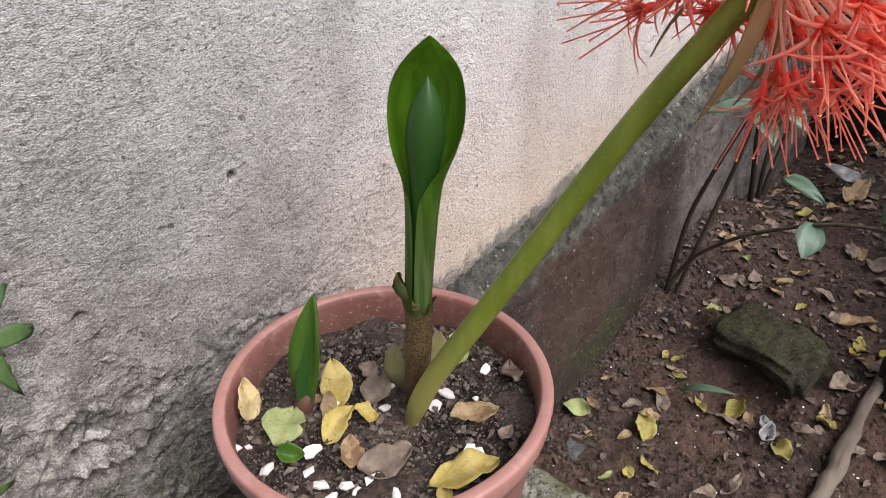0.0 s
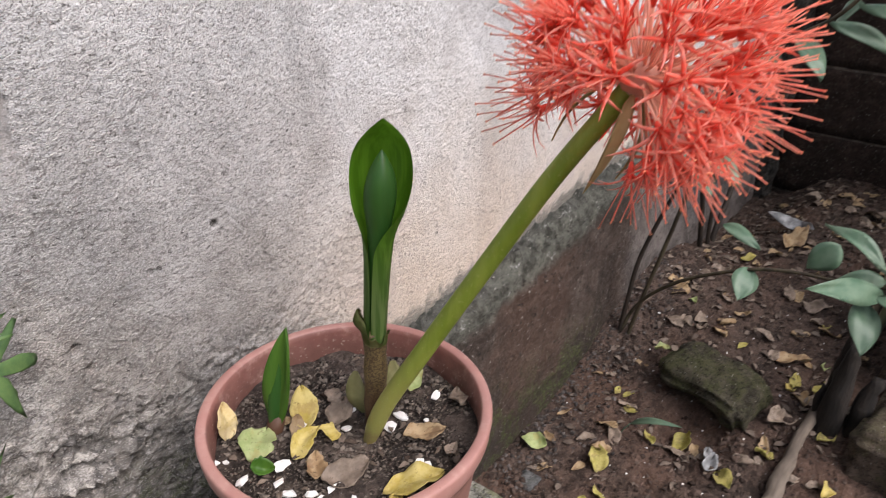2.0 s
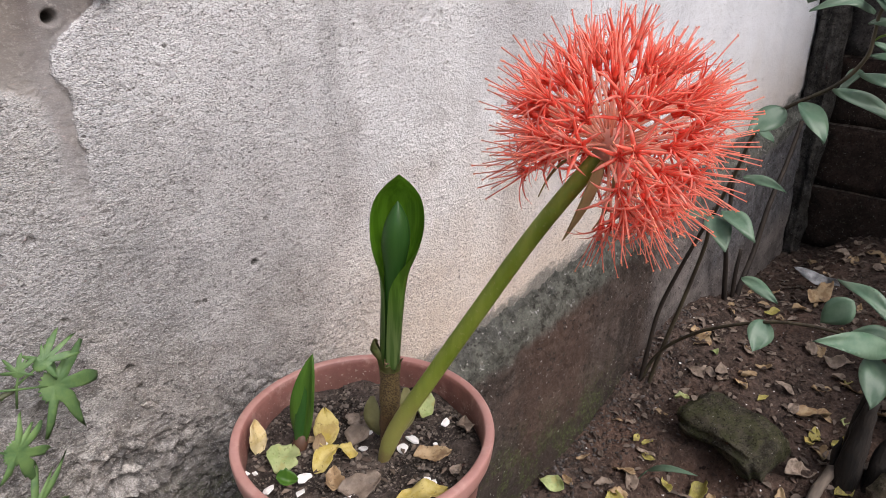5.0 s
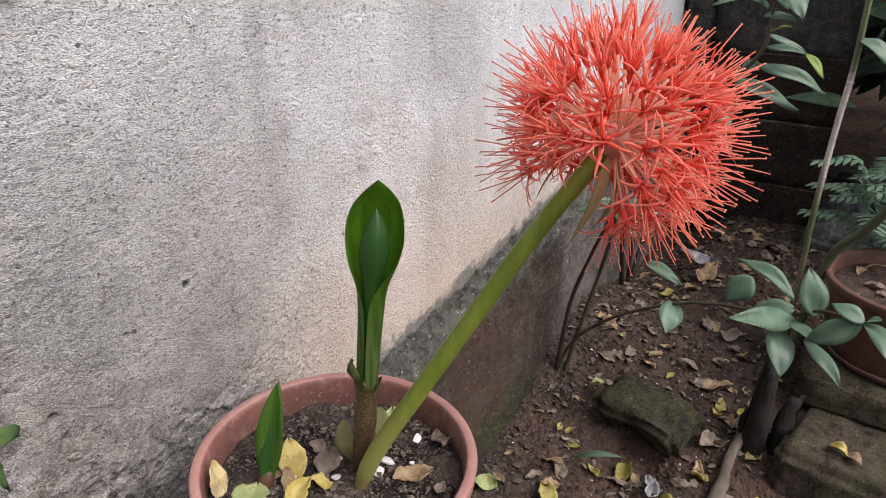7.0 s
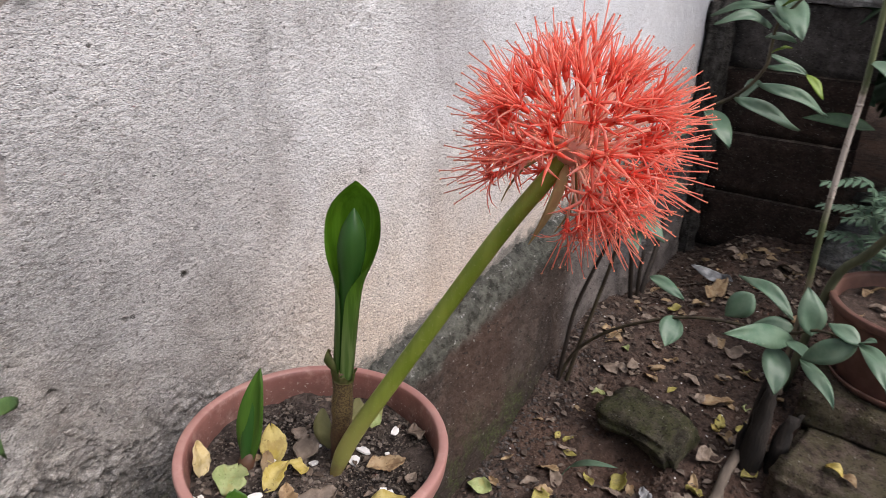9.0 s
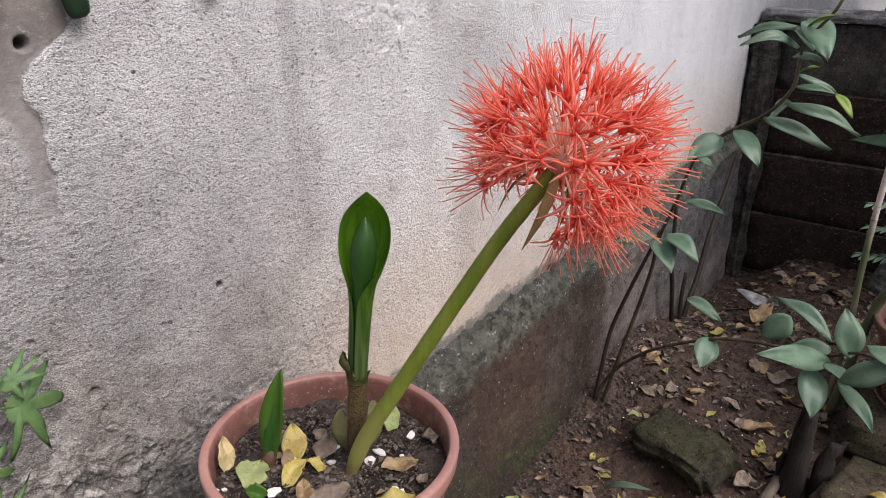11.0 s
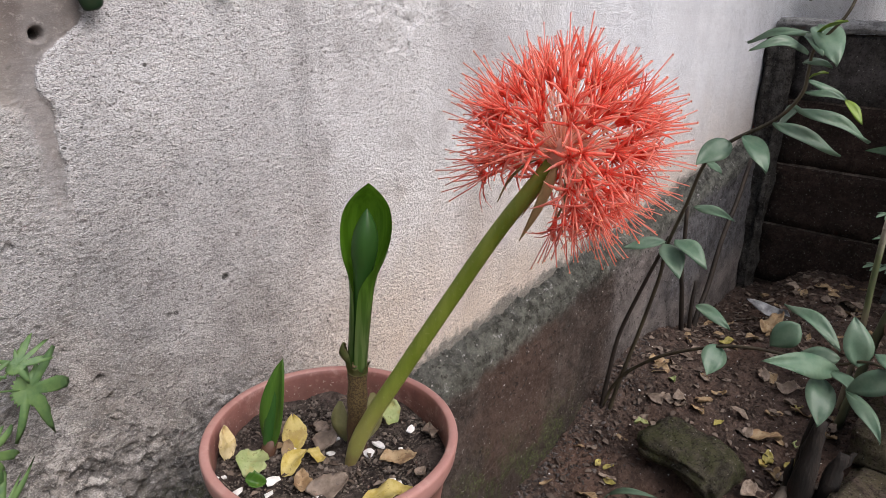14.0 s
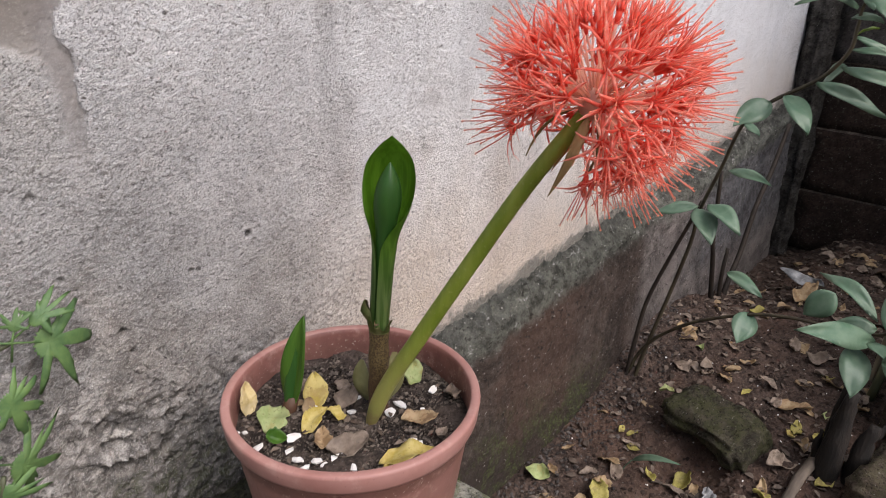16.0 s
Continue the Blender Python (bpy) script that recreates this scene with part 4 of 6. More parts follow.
rnd = random.Random(14)
bm = bmesh.new()
for i in range(95):
    a, q = rnd.uniform(0, 6.283), 0.100 * math.sqrt(rnd.random())
    c = Vector((PX + q * math.cos(a), PY + q * math.sin(a), SOIL + 0.003))
    ln, b = rnd.uniform(0.004, 0.011), rnd.uniform(0, 6.28)
    d = Vector((math.cos(b), math.sin(b), rnd.uniform(-0.3, 0.3))) * ln / 2
    blade(bm, c - d, c + d, ln * rnd.uniform(0.3, 0.75), (rnd.uniform(-0.5, 0.5), rnd.uniform(-0.5, 0.5), 1), 0.3, 0.12, 4, 0.5, i, 0.5)
flakes = part("leaf_litter", bm, M_FLAKE, pot, "small brown leaf flakes")
tagged(flakes, kind="stuff")


def blood_lily():
    base = Vector((0.2735, 0.2235, 0.492))
    lily = thing("blood_lily", base, "blood lily with a round coral-red flower head and upright leaf shoot", "plant")
    hub = Vector((0.3252, 0.0500, 0.821))
    pts = curve([base, (0.2761, 0.2012, 0.55), (0.2854, 0.1639, 0.62), (0.2966, 0.1261, 0.69), (0.3098, 0.0879, 0.76), hub], 6)
    n = len(pts) - 1
    bm = bmesh.new()
    tube(bm, pts, [(0.0078 - 0.0021 * (i / n)) * (0.45 + 0.55 * smooth01(i / n, -0.02, 0.15)) for i in range(n + 1)], 16)
    part("flower_stalk", bm, M_STEM, lily, "thick smooth yellow-green stalk")

    axis = (hub - Vector((0.2966, 0.1261, 0.69))).normalized()
    u = axis.cross(Vector((0, 0, 1))).normalized()
    v = axis.cross(u)
    bm = bmesh.new()
    bmesh.ops.create_icosphere(bm, subdivisions=2, radius=0.0115, matrix=Matrix.Translation(hub))
    head = part("flower_head", bm, M_PEDICEL, lily, "dense ball of coral-red starry florets")
    rnd = random.Random(5)

    def ribbon(bm, path, widths, flat, mat):
        """A narrow tepal: a strip with a ridge along its back."""
        rows = []
        for i, p in enumerate(path):
            d = (path[min(i + 1, len(path) - 1)] - path[max(i - 1, 0)]).normalized()
            n = (flat - d * flat.dot(d)).normalized()
            e = d.cross(n)
            w = widths[i]
            rows.append([bm.verts.new(p - e * w), bm.verts.new(p + n * w * 0.45), bm.verts.new(p + e * w), bm.verts.new(p - n * w * 0.30)])
        for a, b in zip(rows, rows[1:]):
            for k in range(4):
                bm.faces.new((a[k], a[(k + 1) % 4], b[(k + 1) % 4], b[k])).material_index = mat

    def floret(seed, spread, reach):
        """One starry floret along z: pedicel, six narrow tepals, six long stamens; spread 1 lies open, 0 stands erect."""
        r = random.Random(seed)
        bm = bmesh.new()
        tube(bm, [(0, 0, 0.004), (r.uniform(-0.002, 0.002), r.uniform(-0.002, 0.002), 0.026), (0, 0, 0.047)], [0.0008, 0.0007, 0.0010], 5, 1)
        tube(bm, [(0, 0, 0.046), (0, 0, 0.0505), (0, 0, 0.0545), (0, 0, 0.057)], [0.0010, 0.0019, 0.0020, 0.0008], 6, 2)
        for k in range(6):
            a = k * math.pi / 3 + r.uniform(-0.22, 0.22)
            d = Vector((math.cos(a), math.sin(a), 0))
            s = r.uniform(0.75, 1.15)
            tip = radians(8 + 72 * min(1.1, max(0, spread + r.uniform(-0.15, 0.15))))
            ln = 0.0235 * s
            path = [Vector((0, 0, 0.0535)) + d * 0.001]
            for j in range(1, 5):
                f = j / 4
                a2 = tip * (0.55 + 0.45 * f)
                path.append(path[0] + (d * math.sin(a2) + Vector((0, 0, math.cos(a2)))) * ln * f + Vector((r.uniform(-1, 1), r.uniform(-1, 1), r.uniform(-1, 1))) * 0.0006 * f)
            ribbon(bm, path, [0.0012, 0.00130, 0.00115, 0.00085, 0.00015], Vector((0, 0, 1)) - d * 0.3, 0)
            tube(bm, [path[0], path[0].lerp(path[1], 0.8)], [0.00130, 0.00110], 4, 2)
            a += math.pi / 6 + r.uniform(-0.15, 0.15)
            d = Vector((math.cos(a), math.sin(a), 0))
            s = r.uniform(0.4, 1.25) * (0.55 + 0.45 * spread)
            end = Vector((0, 0, r.uniform(0.074, 0.088) * reach)) + d * 0.0130 * s
            mid = Vector((0, 0, 0.066)) + d * 0.0070 * s + Vector((r.uniform(-0.0012, 0.0012), r.uniform(-0.0012, 0.0012), 0))
            tube(bm, [Vector((0, 0, 0.054)) + d * 0.001, mid, end], [0.00052, 0.00044, 0.00036], 4, 4)
            tube(bm, [end - d * 0.0008, end + Vector((0, 0, 0.0005)), end + d * 0.0008], [0.0002, 0.00036, 0.0002], 4, 3)
        return link("floret", bm, (M_PETAL, M_PEDICEL, M_HEART, M_ANTHER, M_FILAMENT))

    starry = [floret(s, 0.95, 0.98) for s in range(6)]
    erect = [floret(s + 20, 0.34, 0.97) for s in range(5)]
    half = [floret(s + 40, 0.62, 1.0) for s in range(5)]
    count = 128
    gap = (Vector((-0.70, -0.36, 0.22)) * 0.9 - axis * 0.75).normalized()
    for i in range(count):
        c = 1 - 1.74 * (i + 0.5) / count
        s = math.sqrt(max(0, 1 - c * c))
        a = i * 2.39996 + rnd.uniform(-0.15, 0.15)
        d = (axis * c + (u * math.cos(a) + v * math.sin(a)) * s).normalized()
        d = (d + Vector((rnd.uniform(-0.09, 0.09), rnd.uniform(-0.09, 0.09), rnd.uniform(-0.09, 0.09)))).normalized()
        if d.dot(gap) > 0.87:
            continue
        rise = 0.9 * d.z + 0.35 * c + rnd.uniform(-0.25, 0.25)
        kinds = erect if rise > 0.75 else half if rise > 0.15 else starry
        ob = new("floret", kinds[rnd.randrange(len(kinds))])
        size = rnd.uniform(0.92, 1.08) * (0.975 + 0.055 * c)
        turn = d.to_track_quat("Z", "Y") @ Euler((0, 0, rnd.uniform(0, 6.28))).to_quaternion()
        ob.matrix_basis = Matrix.LocRotScale(hub, turn, (size, size, size))
        ob.parent = head
    for a, ln in ((0.3, 0.055), (1.7, 0.045), (3.2, 0.06), (4.6, 0.05)):
        d = u * math.cos(a) + v * math.sin(a)
        bm = bmesh.new()
        blade(bm, hub - axis * 0.006 + d * 0.006, hub - axis * (0.01 + ln * 0.75) + d * ln * 0.45 - Vector((0, 0, 0.012)), 0.0075, d, 0.3, 0.12, 7, 0.3)
        part("bract", bm, M_BRACT, lily, "withered drooping bract")

    # the leafy shoot beside the stalk
    foot = Vector((0.295, 0.231, 0.490))
    neck = Vector((0.2800, 0.2100, 0.618))
    tip = Vector((0.2865, 0.1985, 0.779))
    side = Vector((0.70, -0.714, 0.0))
    front = Vector((-0.714, -0.70, 0.0))
    bm = bmesh.new()
    tube(bm, curve([foot, foot.lerp(neck, 0.35), foot.lerp(neck, 0.7), neck], 4), [0.0098 - 0.0012 * (i / 12) + 0.0006 * math.sin(i * 1.9) for i in range(13)], 18)
    part("sheath", bm, M_SHEATH, lily, "brown speckled leaf sheath")
    bm = bmesh.new()
    rings = []
    for i in range(7):
        t = i / 6
        ring = []
        for k in range(32):
            a = 2 * math.pi * k / 32
            left = max(0, math.cos(a - math.pi)) ** 3
            r = 0.0088 + 0.0014 * t * t + 0.0016 * t * t * math.sin(7 * a) + 0.0075 * t * left * math.sin(2.6 * t + 0.3) * (1 + 0.5 * math.sin(11 * t))
            h = 0.008 * t + 0.0022 * t * math.sin(3 * a + 1) + 0.024 * t * left + 0.0016 * t * math.sin(9 * a)
            ring.append(bm.verts.new(neck + Vector((0, 0, h - 0.012)) + r * (math.cos(a) * side + math.sin(a) * front)))
        rings.append(ring)
    for p, q in zip(rings, rings[1:]):
        for k in range(32):
            bm.faces.new((p[k], p[(k + 1) % 32], q[(k + 1) % 32], q[k]))
    bmesh.ops.solidify(bm, geom=bm.faces[:], thickness=0.0006)
    part("collar", bm, M_COLLAR, lily, "torn brownish papery collar")

    def furled(rows, name, material, label, facing):
        """A leaf rolled about the shoot's axis: rows of t, half width, left and right wrap in degrees."""
        bm = bmesh.new()
        grid = []
        for t, w, a0, a1 in rows:
            line = []
            r = w / math.sin(radians(min(90, max(a0, a1))))
            c = neck.lerp(tip, t) + front * (r - w) * facing
            for k in range(21):
                a = radians(-a0 + (a0 + a1) * k / 20)
                q = r * (1.0 - 0.10 * max(0, (abs(math.degrees(a)) - 100) / 100))
                line.append(bm.verts.new(c + side * (q * math.sin(a)) - front * (q * math.cos(a) * facing)))
            grid.append(line)
        for p, q in zip(grid, grid[1:]):
            for k in range(20):
                bm.faces.new((p[k], p[k + 1], q[k + 1], q[k]))
        bmesh.ops.recalc_face_normals(bm, faces=bm.faces)
        part(name, bm, material, lily, label)

    def between(t, knots):
        """A smooth curve through knots of (t, value)."""
        ts, vs = zip(*knots)
        i = max(0, min(len(ts) - 2, sum(1 for q in ts if q <= t) - 1))
        slope = [(vs[min(k + 1, len(vs) - 1)] - vs[max(k - 1, 0)]) / (ts[min(k + 1, len(ts) - 1)] - ts[max(k - 1, 0)]) for k in (i, i + 1)]
        h = ts[i + 1] - ts[i]
        f = (t - ts[i]) / h
        return (2 * f ** 3 - 3 * f * f + 1) * vs[i] + (f ** 3 - 2 * f * f + f) * h * slope[0] + (3 * f * f - 2 * f ** 3) * vs[i + 1] + (f ** 3 - f * f) * h * slope[1]

    width = ((-0.06, 8.6), (0.20, 9.2), (0.40, 10.2), (0.50, 12.2), (0.62, 18.5), (0.72, 21.2), (0.80, 20.8), (0.88, 17.0), (0.95, 9.0), (1.0, 0.4))
    wrap_l = ((-0.06, 150), (0.40, 135), (0.55, 95), (0.75, 76), (1.0, 70))
    wrap_r = ((-0.06, 205), (0.40, 200), (0.52, 165), (0.66, 110), (0.80, 78), (1.0, 70))
    rows = []
    for i in range(45):
        t = -0.06 + 1.06 * i / 44
        rows.append((t, 0.001 * max(0.3, between(t, width)), between(t, wrap_l), between(t, wrap_r)))
    furled(rows, "leaf_blade", M_LEAF, "glossy green rolled leaf opening at its tip", 1)
    width = ((0.0, 5.5), (0.30, 6.5), (0.50, 8.0), (0.66, 11.2), (0.76, 9.4), (0.83, 4.6), (0.87, 0.3))
    rows = [(0.87 * i / 30, 0.001 * max(0.3, between(0.87 * i / 30, width)), 82, 88) for i in range(31)]
    furled(rows, "inner_leaf", M_LEAF_IN, "dark green furled inner leaf", -1)
    for s, w, h in ((1, 0.020, 0.058), (-1, 0.018, 0.050)):
        bm = bmesh.new()
        a = foot + side * (0.009 * s) - front * 0.006 + Vector((0, 0, 0.020))
        blade(bm, a, a + side * (0.006 * s) - Vector((0.004, 0.006, 0)) + Vector((0, 0, h)), w, front + side * (0.4 * s), 0.3, 0.10, 9, 0.6, 0, 0, blunt=0.55)
        part("outer_scale", bm, M_DULLGREEN, lily, "dull olive withering scale leaf")
    return lily


M_COLLAR = plain_material("papery_collar", (0.13, 0.17, 0.045), (0.19, 0.15, 0.07), 0.6, 70, 0.3, 0.001, trans=0.2)
M_DULLGREEN = plain_material("olive_scale_leaf", (0.22, 0.21, 0.09), (0.32, 0.31, 0.15), 0.6, 50, 0.3, 0.001, trans=0.2)
blood_lily()


def small_shoot():
    base = Vector((0.233, 0.287, 0.497))
    tip = Vector((0.247, 0.273, 0.609))
    shoot = thing("young_shoot", base, "young green pointed leaf shoot in the potting soil", "plant")
    side = Vector((0.70, -0.714, 0.0))
    front = Vector((-0.714, -0.70, 0.0))
    bm = bmesh.new()
    tube(bm, [base - Vector((0, 0, 0.006)), base + Vector((0, 0, 0.012)), base.lerp(tip, 0.25)], [0.0085, 0.0075, 0.0062], 12)
    part("sheath", bm, M_SHEATH, shoot)
    bm = bmesh.new()
    blade(bm, base.lerp(tip, 0.10), tip, 0.0225, front - side * 0.35, 0.60, 0.03, 16, 0.50, 0, 0.12, 0.0012, blunt=0.72)
    part("leaf_blade", bm, M_SHOOT, shoot)
    bm = bmesh.new()
    blade(bm, base.lerp(tip, 0.12) + front * 0.004 - side * 0.002, base.lerp(tip, 0.72) + front * 0.002 - side * 0.003, 0.013, front + side * 0.2, -0.4, 0.05, 12, 0.45, 1, 0.05, 0.0012, blunt=0.6)
    part("inner_leaf", bm, M_LEAF_IN, shoot)


small_shoot()


def fallen_leaf(x, y, z, length, width, yaw, material, label, group, tilt=0.0, roll=0.0, curl=0.25, seed=0.0):
    """A crumpled dead leaf with a pointed tip and a ragged, partly bitten edge, which lies or leans on the soil."""
    bm = bmesh.new()
    grid = []
    skew = 0.80 + 0.16 * math.sin(seed * 1.7)
    for i in range(15):
        t = i / 14
        w = width * 0.5 * max(0.03, math.sin(math.pi * (0.04 + 0.955 * t) ** skew) ** 0.66)
        row = []
        for k in range(9):
            s = k / 4 - 1
            side = 1 if s > 0 else -1
            edge = 1 + 0.10 * nz(seed + t * 2.6, side * 2, 0, 2.9) + 0.07 * nz(seed, t * 11, side, 3.0)
            edge -= 0.22 * smooth01(nz(seed * 1.3, t * 4.2, side * 3, 1.5), 0.34, 0.50)
            u, v = (t - 0.5) * length, s * w * edge + 0.09 * length * math.sin(2.2 * t + seed) * t
            h = curl * width * 0.62 * s * s * (1.0 + 1.4 * nz(seed, t * 2, 1, 1.3)) + 0.09 * width * abs(s) ** 3 * nz(seed, t * 9, s, 2.5)
            h += 0.20 * length * nz(u + seed, v, 0.5, 1.0 / length) + 0.07 * length * nz(u, v + seed, 2, 3.4 / length)
            h += 0.07 * length * math.cos(6 * (t - 0.5) + seed) - 0.020 * length * math.exp(-(s / 0.13) ** 2)
            h += 0.12 * width * s * math.sin(3.0 * t + seed * 2.3)
            row.append(bm.verts.new((u + 0.08 * length * s * s, v, h)))
        grid.append(row)
    for p, q in zip(grid, grid[1:]):
        for k in range(8):
            bm.faces.new((p[k], p[k + 1], q[k + 1], q[k]))
    bm.normal_update()
    bmesh.ops.solidify(bm, geom=bm.faces[:], thickness=0.0005)
    bmesh.ops.transform(bm, matrix=pose(x, y, z, math.degrees(roll), math.degrees(tilt), math.degrees(yaw)), verts=bm.verts)
    low = sorted(v.co.z for v in bm.verts)[len(bm.verts) // 12]
    bmesh.ops.translate(bm, vec=(0, 0, z - low), verts=bm.verts)
    bmesh.ops.recalc_face_normals(bm, faces=bm.faces)
    return solid("fallen_leaf", bm, material, label, "leaf", group)


T_ = (M_STRAW, "curled straw-yellow leaf leaning on the pot's side")
IN_POT = "fallen leaves in the pot"
Y, B, D_, G = (M_YELLOW, "yellow fallen leaf on potting soil"), (M_BUFF, "tan withered leaf on potting soil"), (M_DULL, "grey-brown rotting leaf on potting soil"), (M_LIME, "pale green fallen leaf on potting soil")
K_ = (M_SHOOT, "folded dark green leaf on potting soil")
for i, (x, y, ln, w, yaw, kind, tilt, roll) in enumerate((
    (0.206, 0.312, 0.036, 0.021, 0.9, T_, -0.95, 0.5), (0.211, 0.281, 0.036, 0.034, 0.4, G, -0.35, 0.35), (0.197, 0.258, 0.021, 0.015, -0.6, K_, 0.3, 0.5),
    (0.256, 0.277, 0.042, 0.025, 0.9, Y, -0.75, 0.2), (0.243, 0.270, 0.026, 0.013, 0.6, B, -0.1, 0.4), (0.235, 0.250, 0.036, 0.021, 0.1, Y, -0.15, 0.25), (0.255, 0.245, 0.022, 0.016, -1.1, Y, 0.1, -0.2),
    (0.222, 0.227, 0.028, 0.020, 0.9, B, -0.1, 0.3), (0.231, 0.203, 0.042, 0.026, -0.6, D_, 0.0, 0.0), (0.2565, 0.157, 0.054, 0.030, -0.65, Y, -0.05, 0.2),
    (0.238, 0.156, 0.016, 0.012, 0.3, Y, 0.0, 0.0), (0.304, 0.187, 0.038, 0.023, -0.7, B, 0.05, 0.2), (0.345, 0.235, 0.031, 0.026, 0.7, G, -0.35, 0.4),
    (0.278, 0.257, 0.034, 0.026, 0.4, D_, -0.1, 0.2), (0.240, 0.286, 0.022, 0.014, -0.8, B, 0.0, 0.0), (0.355, 0.188, 0.028, 0.019, 0.9, D_, 0.1, 0.2), (0.303, 0.157, 0.016, 0.011, 0.2, D_, 0.0, 0.0),
    (0.289, 0.276, 0.024, 0.016, 1.3, D_, 0.1, 0.2), (0.262, 0.304, 0.020, 0.014, 0.2, D_, 0.0, 0.1),
)):
    fallen_leaf(x, y, SOIL + 0.0045, ln * 0.84, w * 0.90, yaw, kind[0], kind[1], IN_POT, tilt, roll, 0.32, i * 1.37)


def shell_chip(x, y, z, size, seed, label="white eggshell fragment on potting soil", group="eggshell fragments"):
    r = random.Random(seed)
    bm = bmesh.new()
    m = r.choice((5, 6, 7, 8))
    ring = [Vector((size * q * math.cos(6.283 * (k + r.uniform(-0.25, 0.25)) / m), 0.85 * size * q * math.sin(6.283 * (k + r.uniform(-0.25, 0.25)) / m), size * r.uniform(-0.10, 0.14))) for k, q in ((k, r.uniform(0.62, 1.18)) for k in range(m))]
    turn = Euler((r.uniform(-0.35, 0.35), r.uniform(-0.35, 0.35), r.uniform(0, 6))).to_matrix()
    top = [bm.verts.new(turn @ v + Vector((x, y, z + 0.0025))) for v in ring]
    low = [bm.verts.new(turn @ (v * 0.96 - Vector((0, 0, 0.0016))) + Vector((x, y, z + 0.0025))) for v in ring]
    mid = bm.verts.new(turn @ Vector((0, 0, size * 0.22)) + Vector((x, y, z + 0.0025)))
    for k in range(m):
        bm.faces.new((top[k], top[(k + 1) % m], mid))
        bm.faces.new((top[(k + 1) % m], top[k], low[k], low[(k + 1) % m]))
    bm.faces.new(low[::-1])
    return solid("eggshell_fragment", bm, M_CHIP, label, "eggshell", group, smooth=False)


for i, (x, y, s) in enumerate((
    (0.211, 0.251, 7), (0.181, 0.263, 6), (0.197, 0.240, 5), (0.196, 0.225, 7), (0.204, 0.212, 6), (0.206, 0.200, 7), (0.218, 0.200, 9), (0.220, 0.182, 5), (0.253, 0.273, 6),
    (0.271, 0.241, 5), (0.242, 0.213, 4), (0.311, 0.216, 8), (0.294, 0.214, 6), (0.349, 0.209, 6), (0.278, 0.168, 6), (0.280, 0.162, 5), (0.319, 0.195, 3), (0.185, 0.288, 3), (0.180, 0.294, 4), (0.194, 0.213, 5), (0.215, 0.191, 5), (0.290, 0.252, 3), (0.256, 0.318, 3),
)):
    shell_chip(x, y, SOIL + 0.001, s * 0.00098, i)

# the block under the pot
bm = rough_block((0.36, 0.40, 0.44), 0.022, 0.010, 11, 12, 2.0)
bmesh.ops.translate(bm, vec=(0.268, 0.245, 0.108), verts=bm.verts)
solid("pot_plinth_block", bm, M_LEDGE, "mossy grey stone block beneath the flower pot", "stone block")

# ---- things on the ground ----
bm = rough_block((0.132, 0.176, 0.125), 0.014, 0.013, 15, 18, 7.0)
for v in bm.verts:
    # low dome on top, hollow broken out of the near face, one corner left standing
    v.co.z += 0.007 * (v.co.z > 0.03) * (1.0 - (v.co.x / 0.07) ** 2 - 0.6 * (v.co.y / 0.09) ** 2)
    v.co.x += 0.032 * smooth01(v.co.y, -0.055, -0.030) * smooth01(-v.co.z, -0.030, 0.010) * smooth01(-v.co.x, 0.0, 0.05)
    v.co.z -= 0.008 * (v.co.z > 0.03) * math.sin(38.0 * v.co.y) * smooth01(-v.co.x, 0.01, 0.06)
    v.co.z -= 0.010 * (v.co.z > 0) * smooth01(-v.co.x, 0.0, 0.07)
    v.co.x -= 0.42 * v.co.z
    v.co.y += 0.15 * v.co.z
bmesh.ops.rotate(bm, matrix=Euler((radians(3), radians(-4), radians(-12))).to_matrix(), verts=bm.verts)
bmesh.ops.translate(bm, vec=(1.160, 0.154, 0.009), verts=bm.verts)
solid("mossy_stone", bm, M_BLOCK, "squarish mossy dark stone lying on the soil", "stone")

bm = rough_block((0.32, 0.200, 0.16), 0.016, 0.012, 14, 12, 1.0)
bmesh.ops.rotate(bm, matrix=Euler((0, 0, radians(-11))).to_matrix(), verts=bm.verts)
bmesh.ops.translate(bm, vec=(1.246, -0.204, -0.006), verts=bm.verts)
solid("stone_slab", bm, M_SLAB, "dark mossy stone slab under the second pot", "stone slab", "stacked slabs")
bm = rough_block((0.36, 0.34, 0.078), 0.010, 0.008, 14, 10, 4.0)
bmesh.ops.rotate(bm, matrix=Euler((0, 0, radians(-5))).to_matrix(), verts=bm.verts)
bmesh.ops.translate(bm, vec=(1.450, -0.272, 0.107), verts=bm.verts)
solid("stone_slab", bm, M_SLAB, "worn brown stone slab stacked on another", "stone slab", "stacked slabs")

